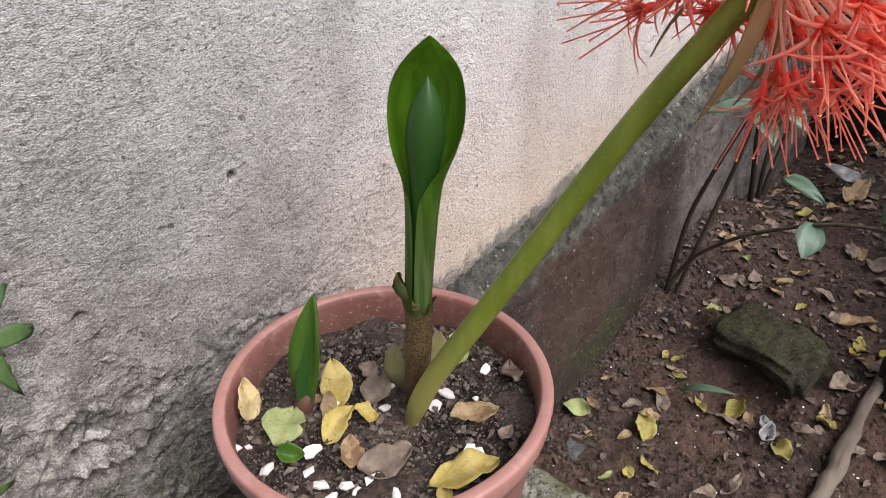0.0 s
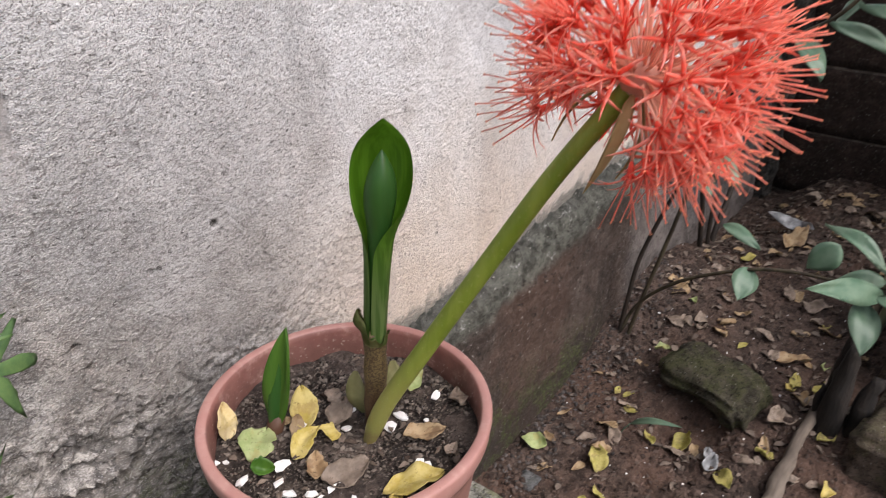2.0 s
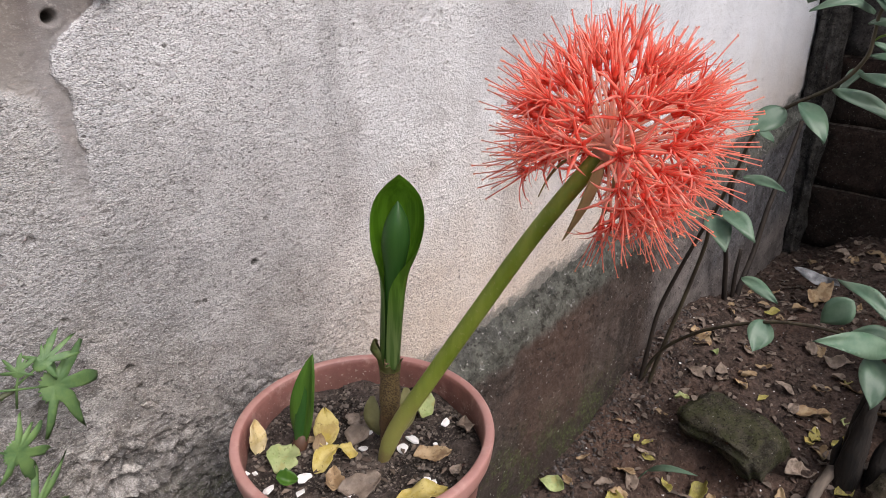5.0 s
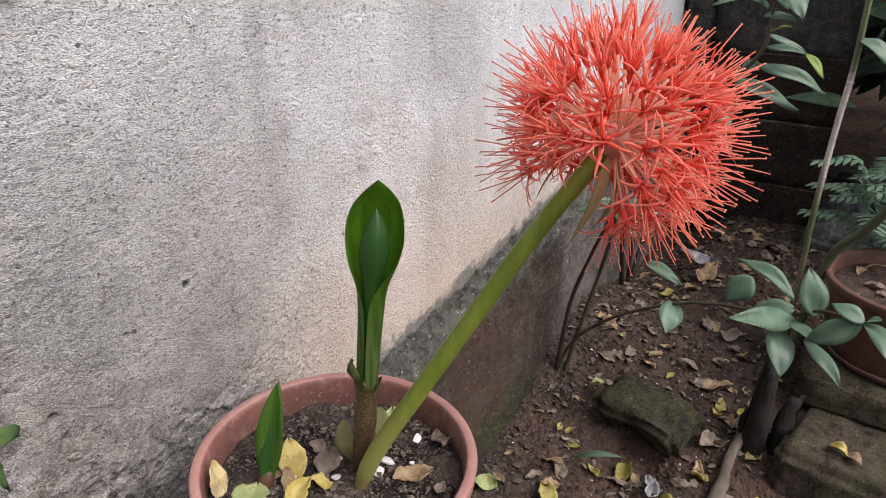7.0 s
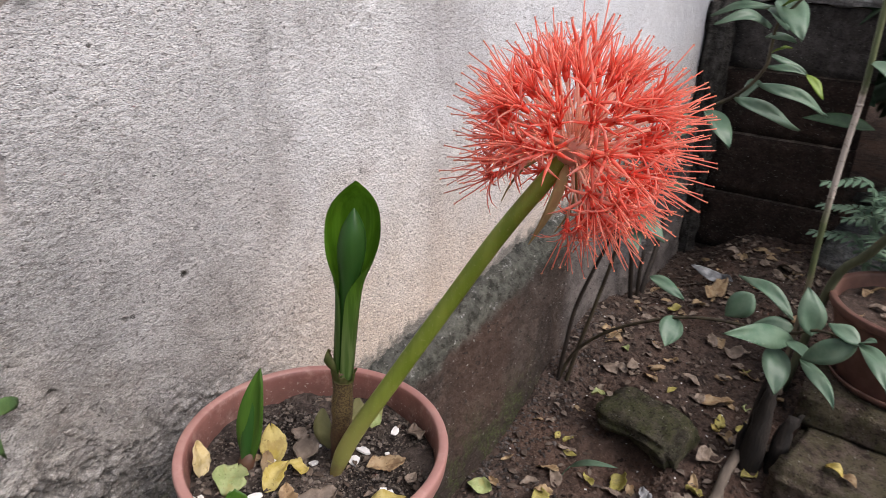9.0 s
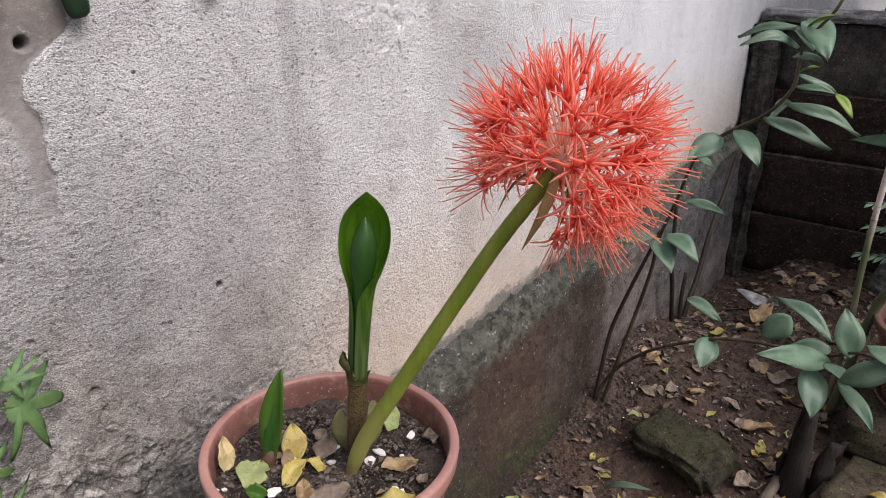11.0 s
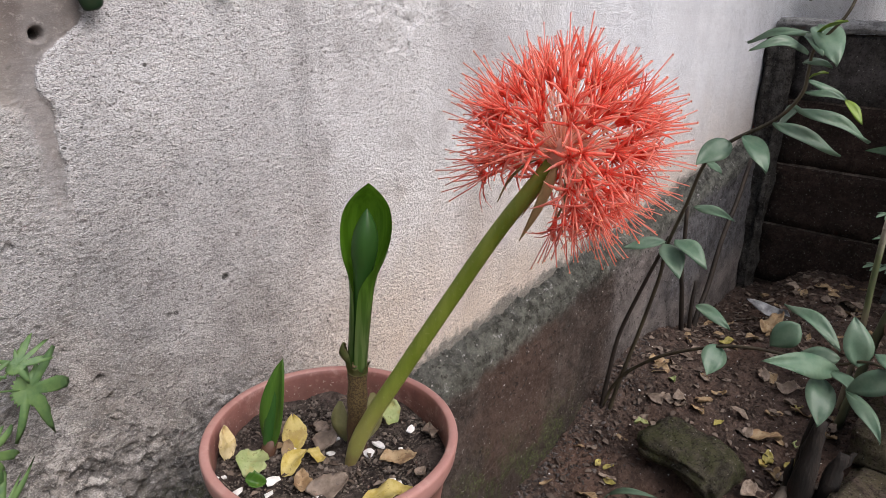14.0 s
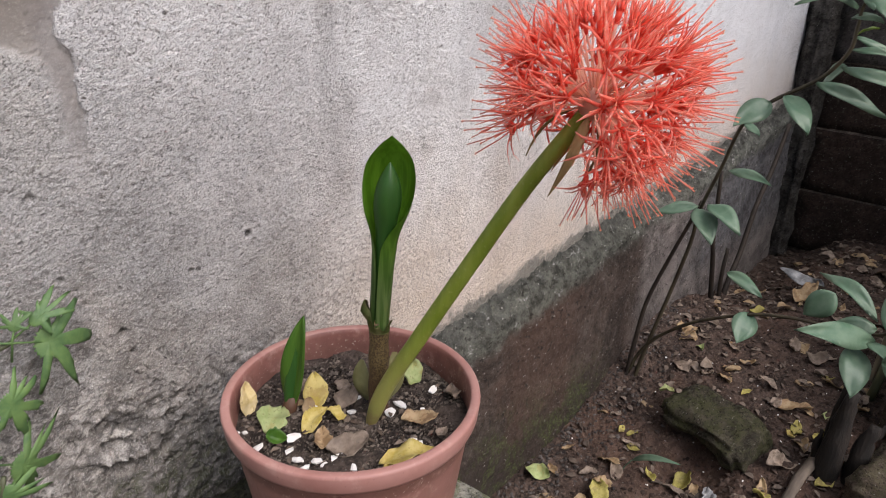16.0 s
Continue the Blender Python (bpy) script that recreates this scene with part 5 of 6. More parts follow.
QX, QY, QR, QRIM = 1.432, -0.250, 0.165, 0.322
pot2 = flower_pot("flower_pot", QX, QY, QRIM, 0.170, QR, "brown plastic flower pot with leaf litter on stacked slabs", M_POT2)
part("saucer", lathe([(0.50 * QR, 0.147), (0.74 * QR, 0.148), (0.82 * QR, 0.166), (0.79 * QR, 0.167), (0.74 * QR, 0.153), (0.5 * QR, 0.1515)], (QX, QY)), M_POT2, pot2, "shallow brown saucer")
part("potting_soil", soil_disc(QX, QY, QRIM - 0.03, QR * 0.89, 0.006, 6), M_GROUND, pot2, "dark soil")
for i in range(20):
    a, q = rnd.uniform(0, 6.28), rnd.uniform(0.02, 0.125)
    fallen_leaf(QX + q * math.cos(a), QY + q * math.sin(a), QRIM - 0.027, rnd.uniform(0.03, 0.06), rnd.uniform(0.012, 0.022), rnd.uniform(0, 6), M_BUFF if i % 2 else M_DULL, "dry leaf on dark soil in the second pot", "dry leaves in the second pot", 0.1, 0.1, 0.3, i * 1.1)

bm = bmesh.new()
tube(bm, curve([(1.225, -0.020, 0.030), (1.13, -0.012, 0.012), (1.00, -0.006, -0.014), (0.86, -0.004, -0.032)], 14), [0.0075 + 0.00022 * i for i in range(43)], 12)
for v in bm.verts:
    v.co += 0.006 * Vector((0.4 * nz(*v.co, 30), nz(*v.co, 24), 0.7 * nz(*v.co, 33))) + 0.0022 * Vector((0, nz(*v.co, 90), nz(*v.co, 110)))
solid("stick", bm, M_WOOD, "weathered brown stick lying on the soil", "stick")

# ---- shrub, canes and herbs ----


def shrub():
    root = thing("shrub", (1.22, 0.385, ground_z(1.22, 0.385)), "slender shrub with dark canes and oval green leaves", "shrub")
    canes = (
        ([(1.208, 0.372, 0.00), (1.21, 0.357, 0.086), (1.215, 0.345, 0.148), (1.22, 0.324, 0.247), (1.22, 0.299, 0.371), (1.21, 0.290, 0.440), (1.17, 0.249, 0.549), (1.14, 0.218, 0.635), (1.09, 0.167, 0.690), (1.06, 0.096, 0.740), (1.05, 0.064, 0.783), (1.045, 0.060, 0.818), (1.04, 0.056, 0.850), (1.04, 0.026, 0.894), (1.05, 0.018, 0.925)], 0.0048, 0.0020, M_CANE_DARK),
        ([(1.203, 0.388, 0.00), (1.21, 0.381, 0.103), (1.215, 0.370, 0.207), (1.22, 0.342, 0.308), (1.215, 0.307, 0.408), (1.21, 0.288, 0.462)], 0.0055, 0.0032, M_BARK),
        ([(1.205, 0.384, 0.03), (1.21, 0.370, 0.078), (1.21, 0.346, 0.122), (1.205, 0.309, 0.165), (1.19, 0.248, 0.220), (1.175, 0.149, 0.280), (1.165, 0.077, 0.305), (1.155, 0.009, 0.317), (1.145, -0.055, 0.332), (1.125, -0.080, 0.355), (1.105, -0.104, 0.371), (1.085, -0.138, 0.378), (1.075, -0.158, 0.377)], 0.0042, 0.0022, M_CANE_DARK),
    )
    for pts, a, b, m in canes:
        p = curve(pts, 5)
        bm = bmesh.new()
        tube(bm, p, [a + (b - a) * i / (len(p) - 1) for i in range(len(p))], 7)
        part("cane", bm, m, root)
    # base, tip, width, bow along the blade
    upper = (
        ((1.060, 0.068, 0.840), (1.000, 0.134, 0.844), 0.024, 0.22), ((1.060, 0.069, 0.869), (1.060, 0.156, 0.850), 0.016, 0.12), ((1.050, 0.074, 0.867), (1.000, 0.036, 0.844), 0.025, 0.08),
        ((1.060, 0.063, 0.879), (1.000, 0.016, 0.832), 0.046, 0.10), ((1.060, 0.073, 0.826), (1.020, 0.025, 0.827), 0.018, 0.10), ((1.060, 0.064, 0.802), (1.080, 0.006, 0.774), 0.014, 0.08),
        ((1.060, 0.064, 0.785), (1.060, 0.006, 0.779), 0.014, 0.10), ((1.060, 0.071, 0.760), (1.100, -0.030, 0.717), 0.024, 0.10), ((1.060, 0.099, 0.735), (1.100, 0.004, 0.691), 0.026, 0.05),
        ((1.080, 0.069, 0.759), (1.100, 0.101, 0.725), 0.032, 0.05), ((1.060, 0.138, 0.709), (1.020, 0.085, 0.666), 0.042, 0.10), ((1.060, 0.157, 0.696), (1.000, 0.186, 0.665), 0.044, 0.05),
    )
    mid = (
        ((1.170, 0.235, 0.545), (1.150, 0.153, 0.540), 0.022, 0.12), ((1.200, 0.292, 0.450), (1.150, 0.235, 0.406), 0.050, 0.10), ((1.200, 0.272, 0.462), (1.170, 0.193, 0.431), 0.042, 0.12),
        ((1.200, 0.289, 0.455), (1.150, 0.357, 0.438), 0.026, 0.05), ((1.300, 0.243, 0.293), (1.280, 0.160, 0.270), 0.032, 0.12), ((1.140, 0.214, 0.640), (1.120, 0.180, 0.628), 0.018, 0.05),
    )
    low = (
        ((1.120, -0.059, 0.332), (0.990, 0.031, 0.375), 0.046, 0.06), ((1.150, -0.056, 0.341), (1.130, 0.010, 0.332), 0.036, 0.14), ((1.200, 0.024, 0.360), (1.180, 0.062, 0.311), 0.054, 0.05),
        ((1.150, -0.053, 0.356), (1.200, 0.056, 0.390), 0.030, 0.20), ((1.120, -0.087, 0.350), (1.140, -0.062, 0.427), 0.050, 0.05), ((1.110, -0.034, 0.316), (1.040, -0.059, 0.264), 0.054, 0.10),
        ((1.100, -0.080, 0.311), (1.040, -0.147, 0.273), 0.032, 0.12), ((1.120, -0.052, 0.331), (1.080, -0.095, 0.321), 0.034, 0.06), ((1.070, -0.153, 0.380), (1.070, -0.081, 0.328), 0.044, 0.08),
        ((1.070, -0.156, 0.382), (1.090, -0.106, 0.395), 0.032, 0.08), ((1.070, -0.157, 0.384), (1.050, -0.175, 0.404), 0.024, 0.08), ((1.070, -0.156, 0.382), (0.990, -0.206, 0.353), 0.036, 0.16),
        ((1.178, 0.152, 0.281), (1.120, 0.147, 0.243), 0.052, 0.04),
    )
    up = Vector((-0.62, -0.42, 0.66))
    for i, (p, q, w, bow) in enumerate(upper + mid + low):
        bm = bmesh.new()
        tilt = up + 0.35 * Vector((nz(i, 1, 0, 1.7), nz(i, 2, 0, 1.7), nz(i, 3, 0, 1.7)))
        blade(bm, p, q, w * 0.92, tilt, 0.22, bow, 15, 0.42, i, 0.30)
        part("leaf", bm, M_SHRUB, root)
    for i, (p, q, w) in enumerate((((1.050, 0.064, 0.865), (1.000, 0.015, 0.890), 0.015), ((1.050, 0.059, 0.807), (1.020, 0.029, 0.820), 0.011), ((1.060, 0.008, 0.781), (1.050, -0.022, 0.750), 0.015))):
        bm = bmesh.new()
        blade(bm, p, q, w, up, 0.3, 0.05, 8, 0.45, i, 0.2)
        part("leaf", bm, M_SHRUB_NEW, root, "bright yellow-green young leaf")


shrub()


def bare_canes():
    for i, (pts, r) in enumerate((
        ([(1.700, 0.385, -0.06), (1.633, 0.385, 0.161), (1.606, 0.385, 0.230), (1.575, 0.385, 0.42)], 0.0070), ([(1.745, 0.385, -0.06), (1.727, 0.385, 0.093), (1.736, 0.385, 0.165)], 0.0065),
        ([(1.765, 0.382, -0.06), (1.783, 0.385, 0.03), (1.848, 0.385, 0.115), (1.907, 0.385, 0.242), (1.994, 0.385, 0.341), (2.06, 0.385, 0.45)], 0.0085),
    )):
        p = curve(pts, 5)
        bm = bmesh.new()
        tube(bm, p, [r * (1 - 0.3 * k / len(p)) for k in range(len(p))], 7)
        solid("bare_cane", bm, M_BARK, "bare dark woody cane against the plinth", "plant stem", "bare canes")


bare_canes()


def tall_cane():
    pts = curve([(1.48, -0.040, 0.03), (1.50, -0.045, 0.230), (1.50, -0.042, 0.366), (1.50, -0.042, 0.481), (1.50, -0.045, 0.601), (1.50, -0.049, 0.702), (1.50, -0.046, 0.86), (1.49, -0.040, 1.15)], 8)
    cane = thing("tall_cane", pts[0], "tall dry greenish cane with pale joints", "plant stem")
    bm = bmesh.new()
    tube(bm, pts, [0.0066 - 0.0012 * i / len(pts) for i in range(len(pts))], 10)
    part("stem", bm, M_CANE, cane)
    for i in (11, 24, 38):
        bm = bmesh.new()
        tube(bm, [pts[i] - Vector((0, 0, 0.004)), pts[i], pts[i] + Vector((0, 0, 0.004))], [0.0056, 0.0070, 0.0056], 10)
        part("joint", bm, M_CANE, cane)
    bm = bmesh.new()
    blade(bm, (1.500, -0.048, 0.757), (1.480, -0.108, 0.713), 0.032, (-0.6, -0.3, 0.7), 0.2, 0.12, 12, 0.45, 2, 0.3)
    part("leaf", bm, M_SHRUB, cane, "single green leaf")


tall_cane()
bm = bmesh.new()
tube(bm, curve([(1.415, -0.05, 0.03), (1.408, -0.088, 0.33), (1.385, -0.135, 0.42), (1.361, -0.182, 0.512), (1.32, -0.26, 0.66)], 5), 0.0090, 9)
solid("slanting_branch", bm, M_CANE_GREEN, "mossy dark slanting branch behind the pot", "branch")


def stump():
    st = thing("stump", (1.205, -0.035, 0.0), "dark split woody stump beside the slabs", "stump")
    for pts, r in (
        ([(1.176, -0.038, -0.05), (1.186, -0.042, 0.08), (1.200, -0.046, 0.185)], 0.024), ([(1.190, -0.078, -0.05), (1.200, -0.085, 0.06), (1.215, -0.092, 0.125)], 0.020),
        ([(1.195, -0.028, -0.04), (1.205, -0.030, 0.09), (1.222, -0.036, 0.215)], 0.014), ([(1.205, -0.045, -0.04), (1.215, -0.046, 0.08), (1.22, -0.050, 0.17)], 0.010),
        ([(1.20, -0.05, -0.04), (1.225, -0.080, 0.05), (1.255, -0.108, 0.115)], 0.010), ([(1.20, -0.020, -0.04), (1.19, -0.016, 0.04), (1.195, -0.014, 0.09)], 0.008),
    ):
        p = curve(pts, 6)
        bm = bmesh.new()
        tube(bm, p, [r * (1 - 0.60 * (i / len(p)) ** 1.6) for i in range(len(p))], 9)
        for v in bm.verts:
            v.co += 0.006 * Vector((nz(*v.co, 40), nz(*v.co, 47), 1.5 * nz(*v.co, 60)))
        part("stem", bm, M_STUMP, st)


stump()

# a grass blade by the stone
bm = bmesh.new()
blade(bm, (0.985, 0.254, -0.008), (0.985, 0.160, 0.036), 0.014, (-0.45, 0.0, 0.85), 0.25, 0.16, 14, 0.40)
tube(bm, curve([(0.975, 0.277, -0.080), (0.982, 0.268, -0.036), (0.985, 0.254, -0.008)], 4), 0.0012, 5)
solid("grass_blade", bm, M_SHRUB, "single arching green grass blade beside the stone", "grass")


def lobed_leaf(base, tip, width, up, seed):
    """A deeply lobed herb leaf with toothed lobes, bowed along its midrib."""
    base, tip = Vector(base), Vector(tip)
    r = random.Random(seed)
    d = tip - base
    length = d.length
    d.normalize()
    side = d.cross(Vector(up)).normalized()
    nor = side.cross(d).normalized()
    lobes = [(a + r.uniform(-8, 8), q * r.uniform(0.85, 1.12), r.uniform(11, 16)) for a, q in ((0, 0.66), (46, 0.66), (-48, 0.60), (100, 0.50), (-104, 0.52), (24, 0.42), (-70, 0.40))]
    centre = base + d * length * 0.42
    spokes, rings = 84, 6
    bm = bmesh.new()
    mid = bm.verts.new(centre)
    grid = []
    for j in range(1, rings + 1):
        ring = []
        for k in range(spokes):
            a = 360.0 * k / spokes
            reach = 0.17
            for b, q, half in lobes:
                off = abs((a - b + 180) % 360 - 180)
                reach = max(reach, q * max(0, 1 - (off / (half * 1.55)) ** 1.05))
            reach *= 1 + (0.10 * math.sin(a * 0.42 + seed) + 0.06 * math.sin(a * 0.9)) * (j == rings)
            q = reach * j / rings
            x, y = q * math.cos(radians(a)) * length, q * math.sin(radians(a)) * width
            h = -0.55 * (x * x + 0.8 * y * y) / length + 0.05 * length * nz(x, y, seed, 2.5 / length) + 0.16 * abs(y) * (1 - j / rings)
            ring.append(bm.verts.new(centre + d * x + side * y + nor * h))
        grid.append(ring)
    for k in range(spokes):
        bm.faces.new((mid, grid[0][k], grid[0][(k + 1) % spokes]))
        for p, q in zip(grid, grid[1:]):
            bm.faces.new((p[k], q[k], q[(k + 1) % spokes], p[(k + 1) % spokes]))
    bm.normal_update()
    bmesh.ops.solidify(bm, geom=bm.faces[:], thickness=0.0006)
    tube(bm, [base - d * 0.02 - nor * 0.006, base, centre - nor * 0.0015], [0.0011, 0.0011, 0.0007], 5)
    return bm


def herb():
    root = thing("wall_herb", (0.02, 0.40, ground_z(0, 0.4)), "leafy green herb with lobed leaves growing against the wall", "plant")
    for pts in (
        [(0.0, 0.38, ground_z(0, 0.38) - 0.02), (-0.005, 0.40, 0.25), (0.010, 0.415, 0.48), (0.035, 0.425, 0.585), (0.060, 0.425, 0.602)],
        [(0.010, 0.39, ground_z(0, 0.38) - 0.02), (0.0, 0.40, 0.25), (0.008, 0.41, 0.42), (0.025, 0.41, 0.49)],
    ):
        bm = bmesh.new()
        tube(bm, curve(pts, 6), 0.0022, 6)
        part("stem", bm, M_CANE_GREEN, root)
    out = Vector((-0.50, -0.75, 0.40))
    for i, (p, q, w) in enumerate((
        ((0.060, 0.420, 0.603), (0.123, 0.418, 0.580), 0.072), ((0.064, 0.424, 0.606), (0.112, 0.420, 0.632), 0.030), ((0.060, 0.42, 0.606), (0.070, 0.424, 0.632), 0.024),
        ((0.024, 0.41, 0.565), (0.072, 0.410, 0.538), 0.056), ((0.012, 0.415, 0.575), (-0.040, 0.41, 0.585), 0.060), ((0.020, 0.41, 0.505), (0.072, 0.412, 0.474), 0.066),
        ((0.016, 0.41, 0.495), (0.032, 0.405, 0.440), 0.060), ((0.012, 0.41, 0.500), (-0.040, 0.395, 0.480), 0.070),
    )):
        part("leaf", lobed_leaf(p, q, w * 1.25, out + 0.35 * Vector((nz(i, 1, 0, 1.3), nz(i, 2, 0, 1.3), nz(i, 3, 0, 1.3))), i * 3 + 1), M_HERB, root)


herb()


def hanging_leaves():
    root = thing("trailing_plant", (0.27, 0.452, 1.06), "dark green trailing plant hanging down the wall", "plant")
    bm = bmesh.new()
    tube(bm, curve([(0.28, 0.46, 1.25), (0.27, 0.440, 1.12), (0.285, 0.438, 1.04), (0.30, 0.440, 0.99)], 6), 0.004, 7)
    part("stem", bm, M_BARK, root)
    for pts, r in (
        ([(0.262, 0.444, 1.08), (0.222, 0.444, 1.02), (0.205, 0.444, 0.965), (0.2055, 0.444, 0.925), (0.208, 0.444, 0.906), (0.209, 0.444, 0.901)], 0.0125),
        ([(0.30, 0.440, 0.99), (0.325, 0.438, 0.955), (0.343, 0.436, 0.928), (0.346, 0.436, 0.920)], 0.0110),
        ([(0.285, 0.438, 1.03), (0.31, 0.43, 1.07), (0.34, 0.42, 1.10)], 0.010),
    ):
        p = curve(pts, 6)
        m = len(p) - 1
        bm = bmesh.new()
        tube(bm, p, [max(0.0015, r * math.sin(math.pi * min(1, 0.12 + 0.83 * i / m)) ** 0.45) for i in range(m + 1)], 12)
        for v in bm.verts:
            v.co.y = 0.446 + 0.45 * (v.co.y - 0.440)
        part("leaf", bm, M_SUCC, root, "thick blunt dark green leaf")


hanging_leaves()


def back_garden():
    """Rubble, ferns and deep foliage past the end of the block wall."""
    rnd = random.Random(21)
    for i in range(16):
        s = rnd.uniform(0.05, 0.13)
        bm = rough_block((s * rnd.uniform(0.9, 1.8), s * rnd.uniform(0.9, 1.6), s * rnd.uniform(0.4, 0.8)), s * 0.12, s * 0.1, 12, 4, i)
        bmesh.ops.rotate(bm, matrix=Euler((rnd.uniform(-0.3, 0.3), rnd.uniform(-0.3, 0.3), rnd.uniform(0, 3))).to_matrix(), verts=bm.verts)
        x, y = rnd.uniform(2.15, 3.0), rnd.uniform(-0.55, -0.10)
        bmesh.ops.translate(bm, vec=(x, y, ground_z(x, y) + 0.02), verts=bm.verts)
        solid("rubble_stone", bm, M_RUBBLE, "broken grey concrete rubble on the soil", "rubble", "rubble")
    for i in range(4):
        x, y = (1.62, 1.75, 1.60, 1.95)[i], (-0.17, -0.22, -0.28, -0.20)[i]
        fern = thing("fern", (x, y, ground_z(x, y)), "small pale green fern with feathery fronds", "fern", "ferns")
        for k in range(5):
            a = rnd.uniform(1.2, 4.6)
            tip = Vector((x + 0.16 * math.cos(a), y + 0.16 * math.sin(a), ground_z(x, y) + rnd.uniform(0.28, 0.44)))
            mid = Vector((x + 0.05 * math.cos(a), y + 0.05 * math.sin(a), tip.z - 0.02))
            pts = curve([(x, y, ground_z(x, y) - 0.01), mid, tip], 8)
            bm = bmesh.new()
            tube(bm, pts, 0.0015, 4)
            for j in range(6, len(pts) - 1):
                d = (pts[j + 1] - pts[j]).normalized()
                s = d.cross(Vector((0, 0, 1))).normalized()
                w = 0.055 * (1 - (j - 6) / (len(pts) - 6)) + 0.012
                for q in (-1, 1):
                    blade(bm, pts[j], pts[j] + s * (q * w) + d * 0.016 - Vector((0, 0, 0.006)), 0.012, (0, 0, 1), 0.1, 0.05, 4)
            part("frond", bm, M_SHRUB, fern)
    for i in range(9):
        x, y = ((2.45, -0.40), (2.3, -0.75), (2.80, -0.22), (2.6, -0.95), (3.2, -0.35), (3.4, -0.85), (3.7, -0.25), (3.0, -0.65), (4.2, -0.5))[i]
        bush = thing("bush", (x, y, ground_z(x, y)), "dense dark green bush in deep shade", "bush", "bushes")
        bm = bmesh.new()
        tube(bm, curve([(x, y, -0.1), (x + 0.05, y, 0.5), (x, y + 0.06, 1.3)], 5), 0.018, 7)
        part("stem", bm, M_BARK, bush)
        bm = bmesh.new()
        for _ in range(230):
            c = Vector((x + rnd.gauss(0, 0.24), y + rnd.gauss(0, 0.24), rnd.uniform(0.45, 1.75)))
            d = Vector((rnd.uniform(-1, 1), rnd.uniform(-1, 1), rnd.uniform(-0.9, 0.3))).normalized()
            blade(bm, c, c + d * rnd.uniform(0.12, 0.24), rnd.uniform(0.04, 0.09), (-0.6, -0.2, 0.7), 0.2, 0.08, 6, 0.42)
        part("foliage", bm, M_DARKLEAF, bush)


back_garden()

bm = rough_block((0.050, 0.042, 0.030), 0.005, 0.004, 30, 4, 2.5)
bmesh.ops.translate(bm, vec=(0.772, 0.346, -0.052), verts=bm.verts)
solid("pebble", bm, M_RUBBLE, "small dark bluish-grey stone on the soil", "stone")

# ---- litter on the ground ----
M_CRUMBLE = clod_material("mortar_crumb", (0.040, 0.034, 0.031), (0.17, 0.148, 0.138))
M_LITTER = clod_material("leaf_litter_bits", (0.060, 0.044, 0.035), (0.27, 0.215, 0.175))
OUT = "fallen leaves on the ground"
yl, bl, dl, gl = (M_OLIVE, "yellow leaf fallen on dark soil"), (M_BUFF, "dry tan leaf on dark soil"), (M_DULL, "decaying grey-brown leaf on dark soil"), (M_LIME, "pale green leaf fallen on soil")
yb = (M_YELLOW, "bright yellow leaf fallen on dark soil")
for i, (x, y, ln, kind) in enumerate((
    (1.061, 0.316, 0.023, yl), (1.067, 0.294, 0.024, yl), (0.978, 0.299, 0.047, bl), (0.994, 0.218, 0.035, yl), (1.032, 0.164, 0.053, yl), (0.957, 0.379, 0.029, bl), (0.854, 0.382, 0.046, gl), (0.887, 0.371, 0.032, bl),
    (0.890, 0.269, 0.052, yl), (0.857, 0.291, 0.031, bl), (0.914, 0.278, 0.035, bl), (0.819, 0.228, 0.037, yl), (0.792, 0.249, 0.028, yl), (0.759, 0.274, 0.030, gl), (1.060, 0.030, 0.038, yl), (1.025, 0.057, 0.038, dl),
    (0.967, 0.069, 0.044, yl), (1.040, -0.076, 0.046, yb), (1.149, 0.030, 0.057, dl), (1.196, 0.001, 0.019, dl), (1.233, 0.040, 0.029, yb), (1.255, 0.037, 0.035, yl), (1.256, -0.015, 0.048, yl), (1.301, 0.057, 0.062, bl),
    (1.310, 0.030, 0.023, bl), (1.299, 0.094, 0.031, dl), (1.298, 0.154, 0.028, yl), (1.478, 0.068, 0.044, dl), (1.511, 0.054, 0.034, dl), (1.497, 0.126, 0.041, dl), (1.308, 0.242, 0.038, dl), (1.339, 0.201, 0.032, bl),
    (1.347, 0.125, 0.042, dl), (1.382, 0.295, 0.028, gl), (1.435, 0.028, 0.037, yl), (1.447, 0.047, 0.032, dl), (1.034, 0.276, 0.028, yl), (0.826, 0.350, 0.028, dl), (1.315, -0.002, 0.034, gl), (1.154, -0.048, 0.040, yl),
    (1.222, -0.076, 0.039, dl), (2.056, 0.048, 0.079, dl), (2.096, 0.195, 0.038, dl), (1.656, 0.257, 0.045, yl), (1.551, 0.292, 0.046, dl), (1.420, 0.304, 0.038, dl), (1.403, 0.350, 0.036, bl), (1.787, 0.182, 0.092, bl), (1.180, 0.279, 0.030, gl),
)):
    z = ground_z(x, y) + ground_rough(x, y) + (0.030 if i == 48 else 0.0)
    fallen_leaf(x, y, z + 0.004, ln * 1.0, ln * (0.60 + 0.12 * math.sin(i * 3.3)), i * 2.4, kind[0], kind[1], OUT, 0.22 * math.sin(i * 2.1), 0.30 * math.cos(i * 1.7), 0.35, i * 0.77)
for x, y, ln, yaw in ((1.018, 0.112, 0.042, 0.4), (0.982, 0.102, 0.036, 0.1)):
    bit = fallen_leaf(x, y, ground_z(x, y) + ground_rough(x, y) + 0.004, ln, ln * 0.7, yaw, M_WRAP, "torn pale grey plastic film on the soil", "plastic scraps", 0.2, 0.3, 0.5, 7.3 + ln * 90)
    bit.name = "plastic_scrap"
    tagged(bit, category="litter")
rnd = random.Random(31)
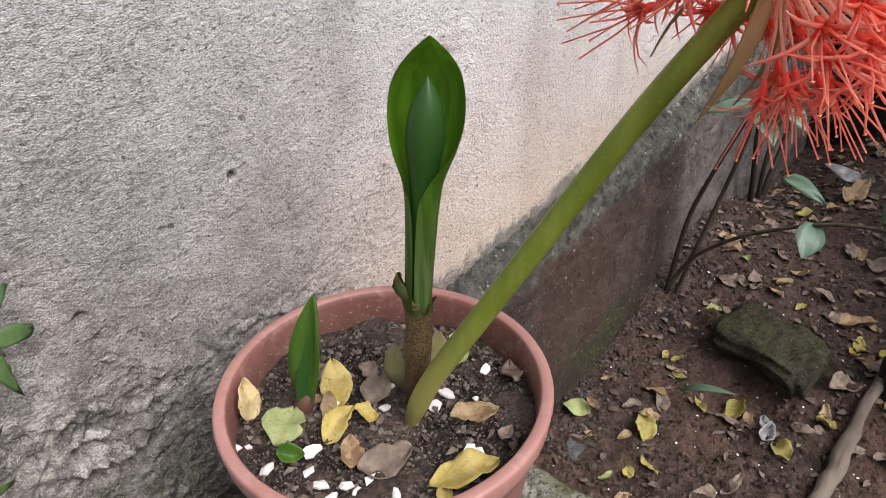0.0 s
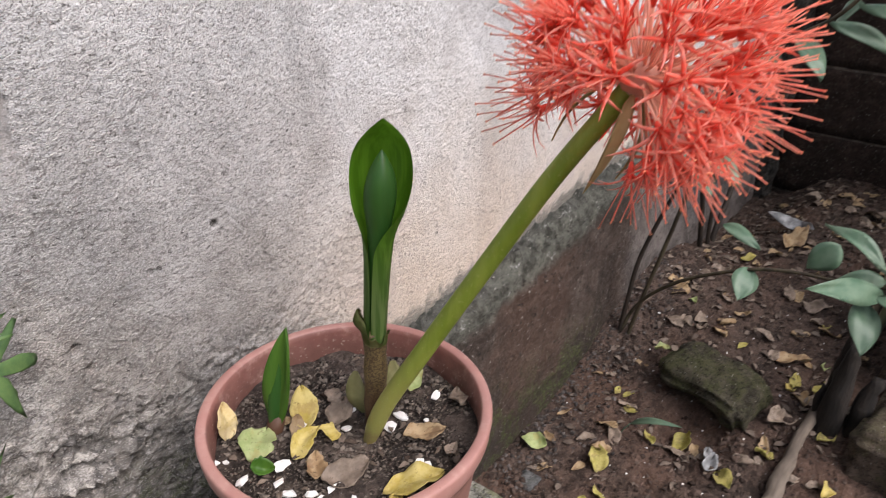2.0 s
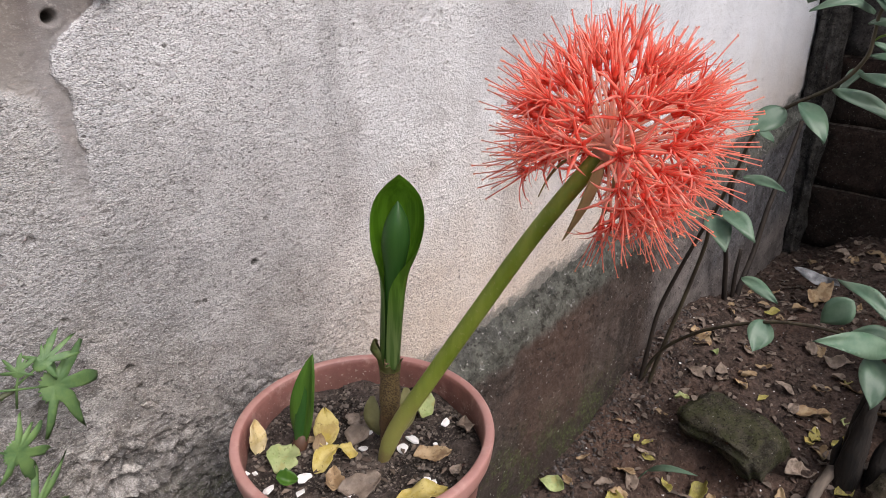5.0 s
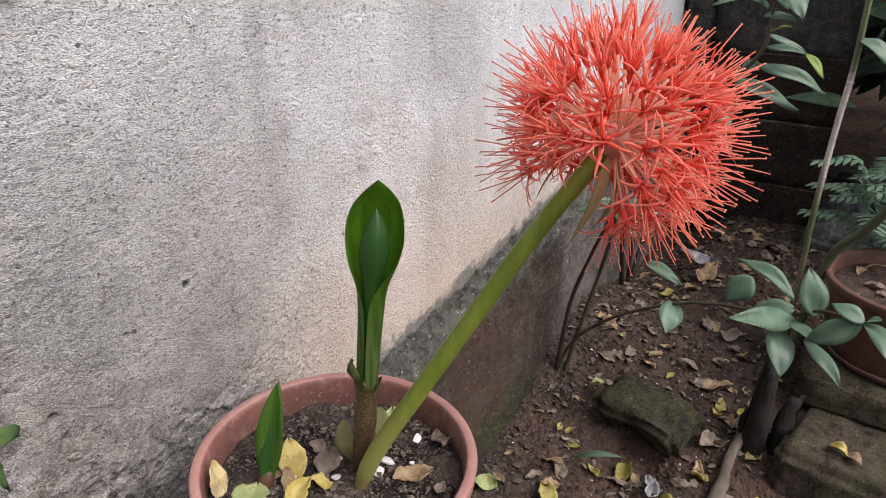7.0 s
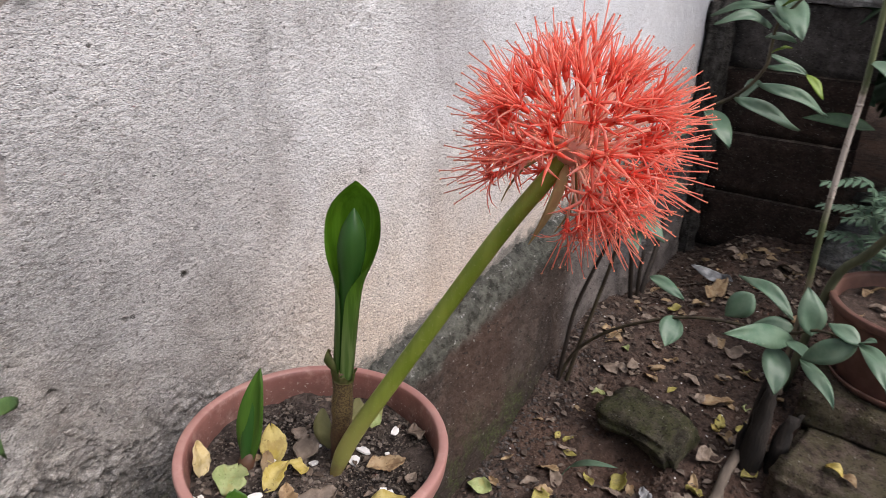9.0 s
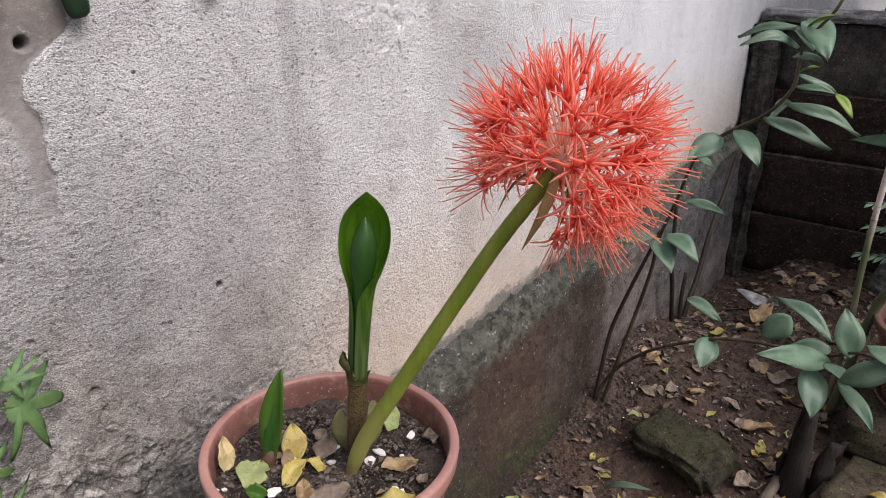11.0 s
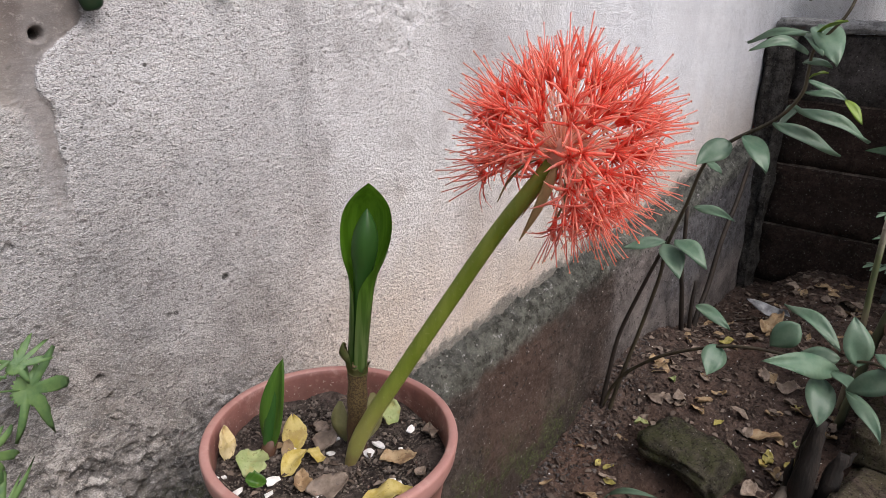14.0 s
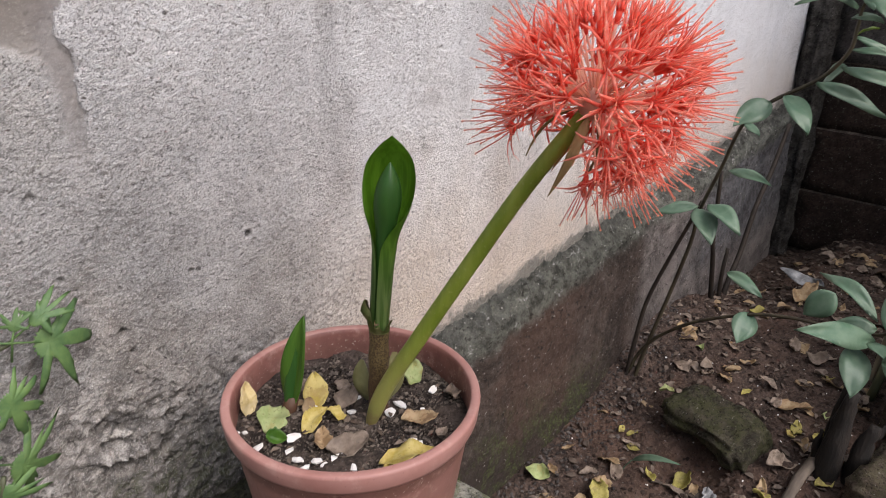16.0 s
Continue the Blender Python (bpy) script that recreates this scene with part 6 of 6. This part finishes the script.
for i in range(190):
    x, y = 0.72 + 1.55 * rnd.random() ** 0.8, rnd.uniform(-0.25, 0.38)
    if math.hypot(x - 1.146, y - 0.156) < 0.115 or (y < -0.06 and x > 1.05):
        continue
    ln = rnd.uniform(0.018, 0.05)
    kind = rnd.choice((bl, dl, dl, dl, bl))
    fallen_leaf(x, y, ground_z(x, y) + ground_rough(x, y) + 0.001, ln, ln * rnd.uniform(0.4, 0.7), rnd.uniform(0, 6.28), kind[0], kind[1], OUT, rnd.uniform(-0.2, 0.2), rnd.uniform(-0.3, 0.3), 0.3, i * 0.9)
for x, y, ln in ((1.155, -0.180, 0.04), (1.140, -0.204, 0.036)):
    fallen_leaf(x, y, 0.078, ln, 0.024, 0.8, M_YELLOW if ln == 0.04 else M_BUFF, "dry leaf lying on the stone slab", "leaves on the slab", 0.2, 0.1, 0.3, 1.0)

scrap = fallen_leaf(1.909, 0.222, ground_z(1.909, 0.222) + 0.010, 0.125, 0.036, 1.25, M_WRAP, "crumpled grey plastic scrap on the soil", "plastic scraps", 0.05, -0.40, 0.3, 4.2)
scrap.name = "plastic_scrap"
tagged(scrap, category="litter")

bm = bmesh.new()
for i in range(1000):
    x, y = 0.72 + 1.6 * rnd.random() ** 0.75, rnd.uniform(-0.3, 0.41)
    if math.hypot(x - 1.146, y - 0.156) < 0.10 or (y < -0.06 and 1.05 < x < 1.5):
        continue
    ln, a = rnd.uniform(0.008, 0.024), rnd.uniform(0, 6.28)
    z = ground_z(x, y) + ground_rough(x, y) + 0.004
    d = Vector((math.cos(a), math.sin(a), rnd.uniform(-0.25, 0.25))) * ln / 2
    blade(bm, Vector((x, y, z)) - d, Vector((x, y, z)) + d, ln * rnd.uniform(0.35, 0.7), (rnd.uniform(-0.4, 0.4), rnd.uniform(-0.4, 0.4), 1), 0.3, 0.1, 3, 0.5, i, 0.4)
solid("leaf_litter", bm, M_LITTER, "small broken bits of dead leaves over the soil", "leaf litter", kind="stuff")
spots = []
for _ in range(12000):
    x = 0.68 + 1.65 * rnd.random() ** 1.3
    y = rnd.uniform(-0.30, 0.425)
    s = rnd.choice((0.0016, 0.0018, 0.0022, 0.0028, 0.0035, 0.0045, 0.007)) * (1 + 0.5 * nz(x, y, 0, 6))
    spots.append((x, y, ground_z(x, y) + ground_rough(x, y) + 0.2 * s, s))
clods = new("soil_clods", lumps(spots, 32))
clods.data.materials.append(M_CLOD)
tagged(clods, "loose clods of dark soil", "soil", kind="stuff")
spots = []
for _ in range(300):
    x, y = rnd.uniform(0.7, 2.2), rnd.uniform(-0.25, 0.42)
    spots.append((x, y, ground_z(x, y) + ground_rough(x, y) + 0.002, rnd.uniform(0.0012, 0.0028)))
grit = new("pale_grit", lumps(spots, 33))
grit.data.materials.append(M_CHIP)
tagged(grit, "specks of pale grit on the soil", "grit", kind="stuff")
spots = []
for _ in range(1500):
    x = 0.74 + 0.75 * rnd.random()
    y = 0.418 - abs(rnd.gauss(0, 0.055))
    s = rnd.choice((0.0012, 0.0014, 0.0018, 0.0022, 0.0028, 0.0040, 0.0055))
    spots.append((x, y, ground_z(x, y) + ground_rough(x, y) + 0.3 * s, s))
crumble = new("crumbled_mortar", lumps(spots, 34))
crumble.data.materials.append(M_CRUMBLE)
tagged(crumble, "grey crumbs of fallen mortar along the plinth", "rubble", kind="stuff")
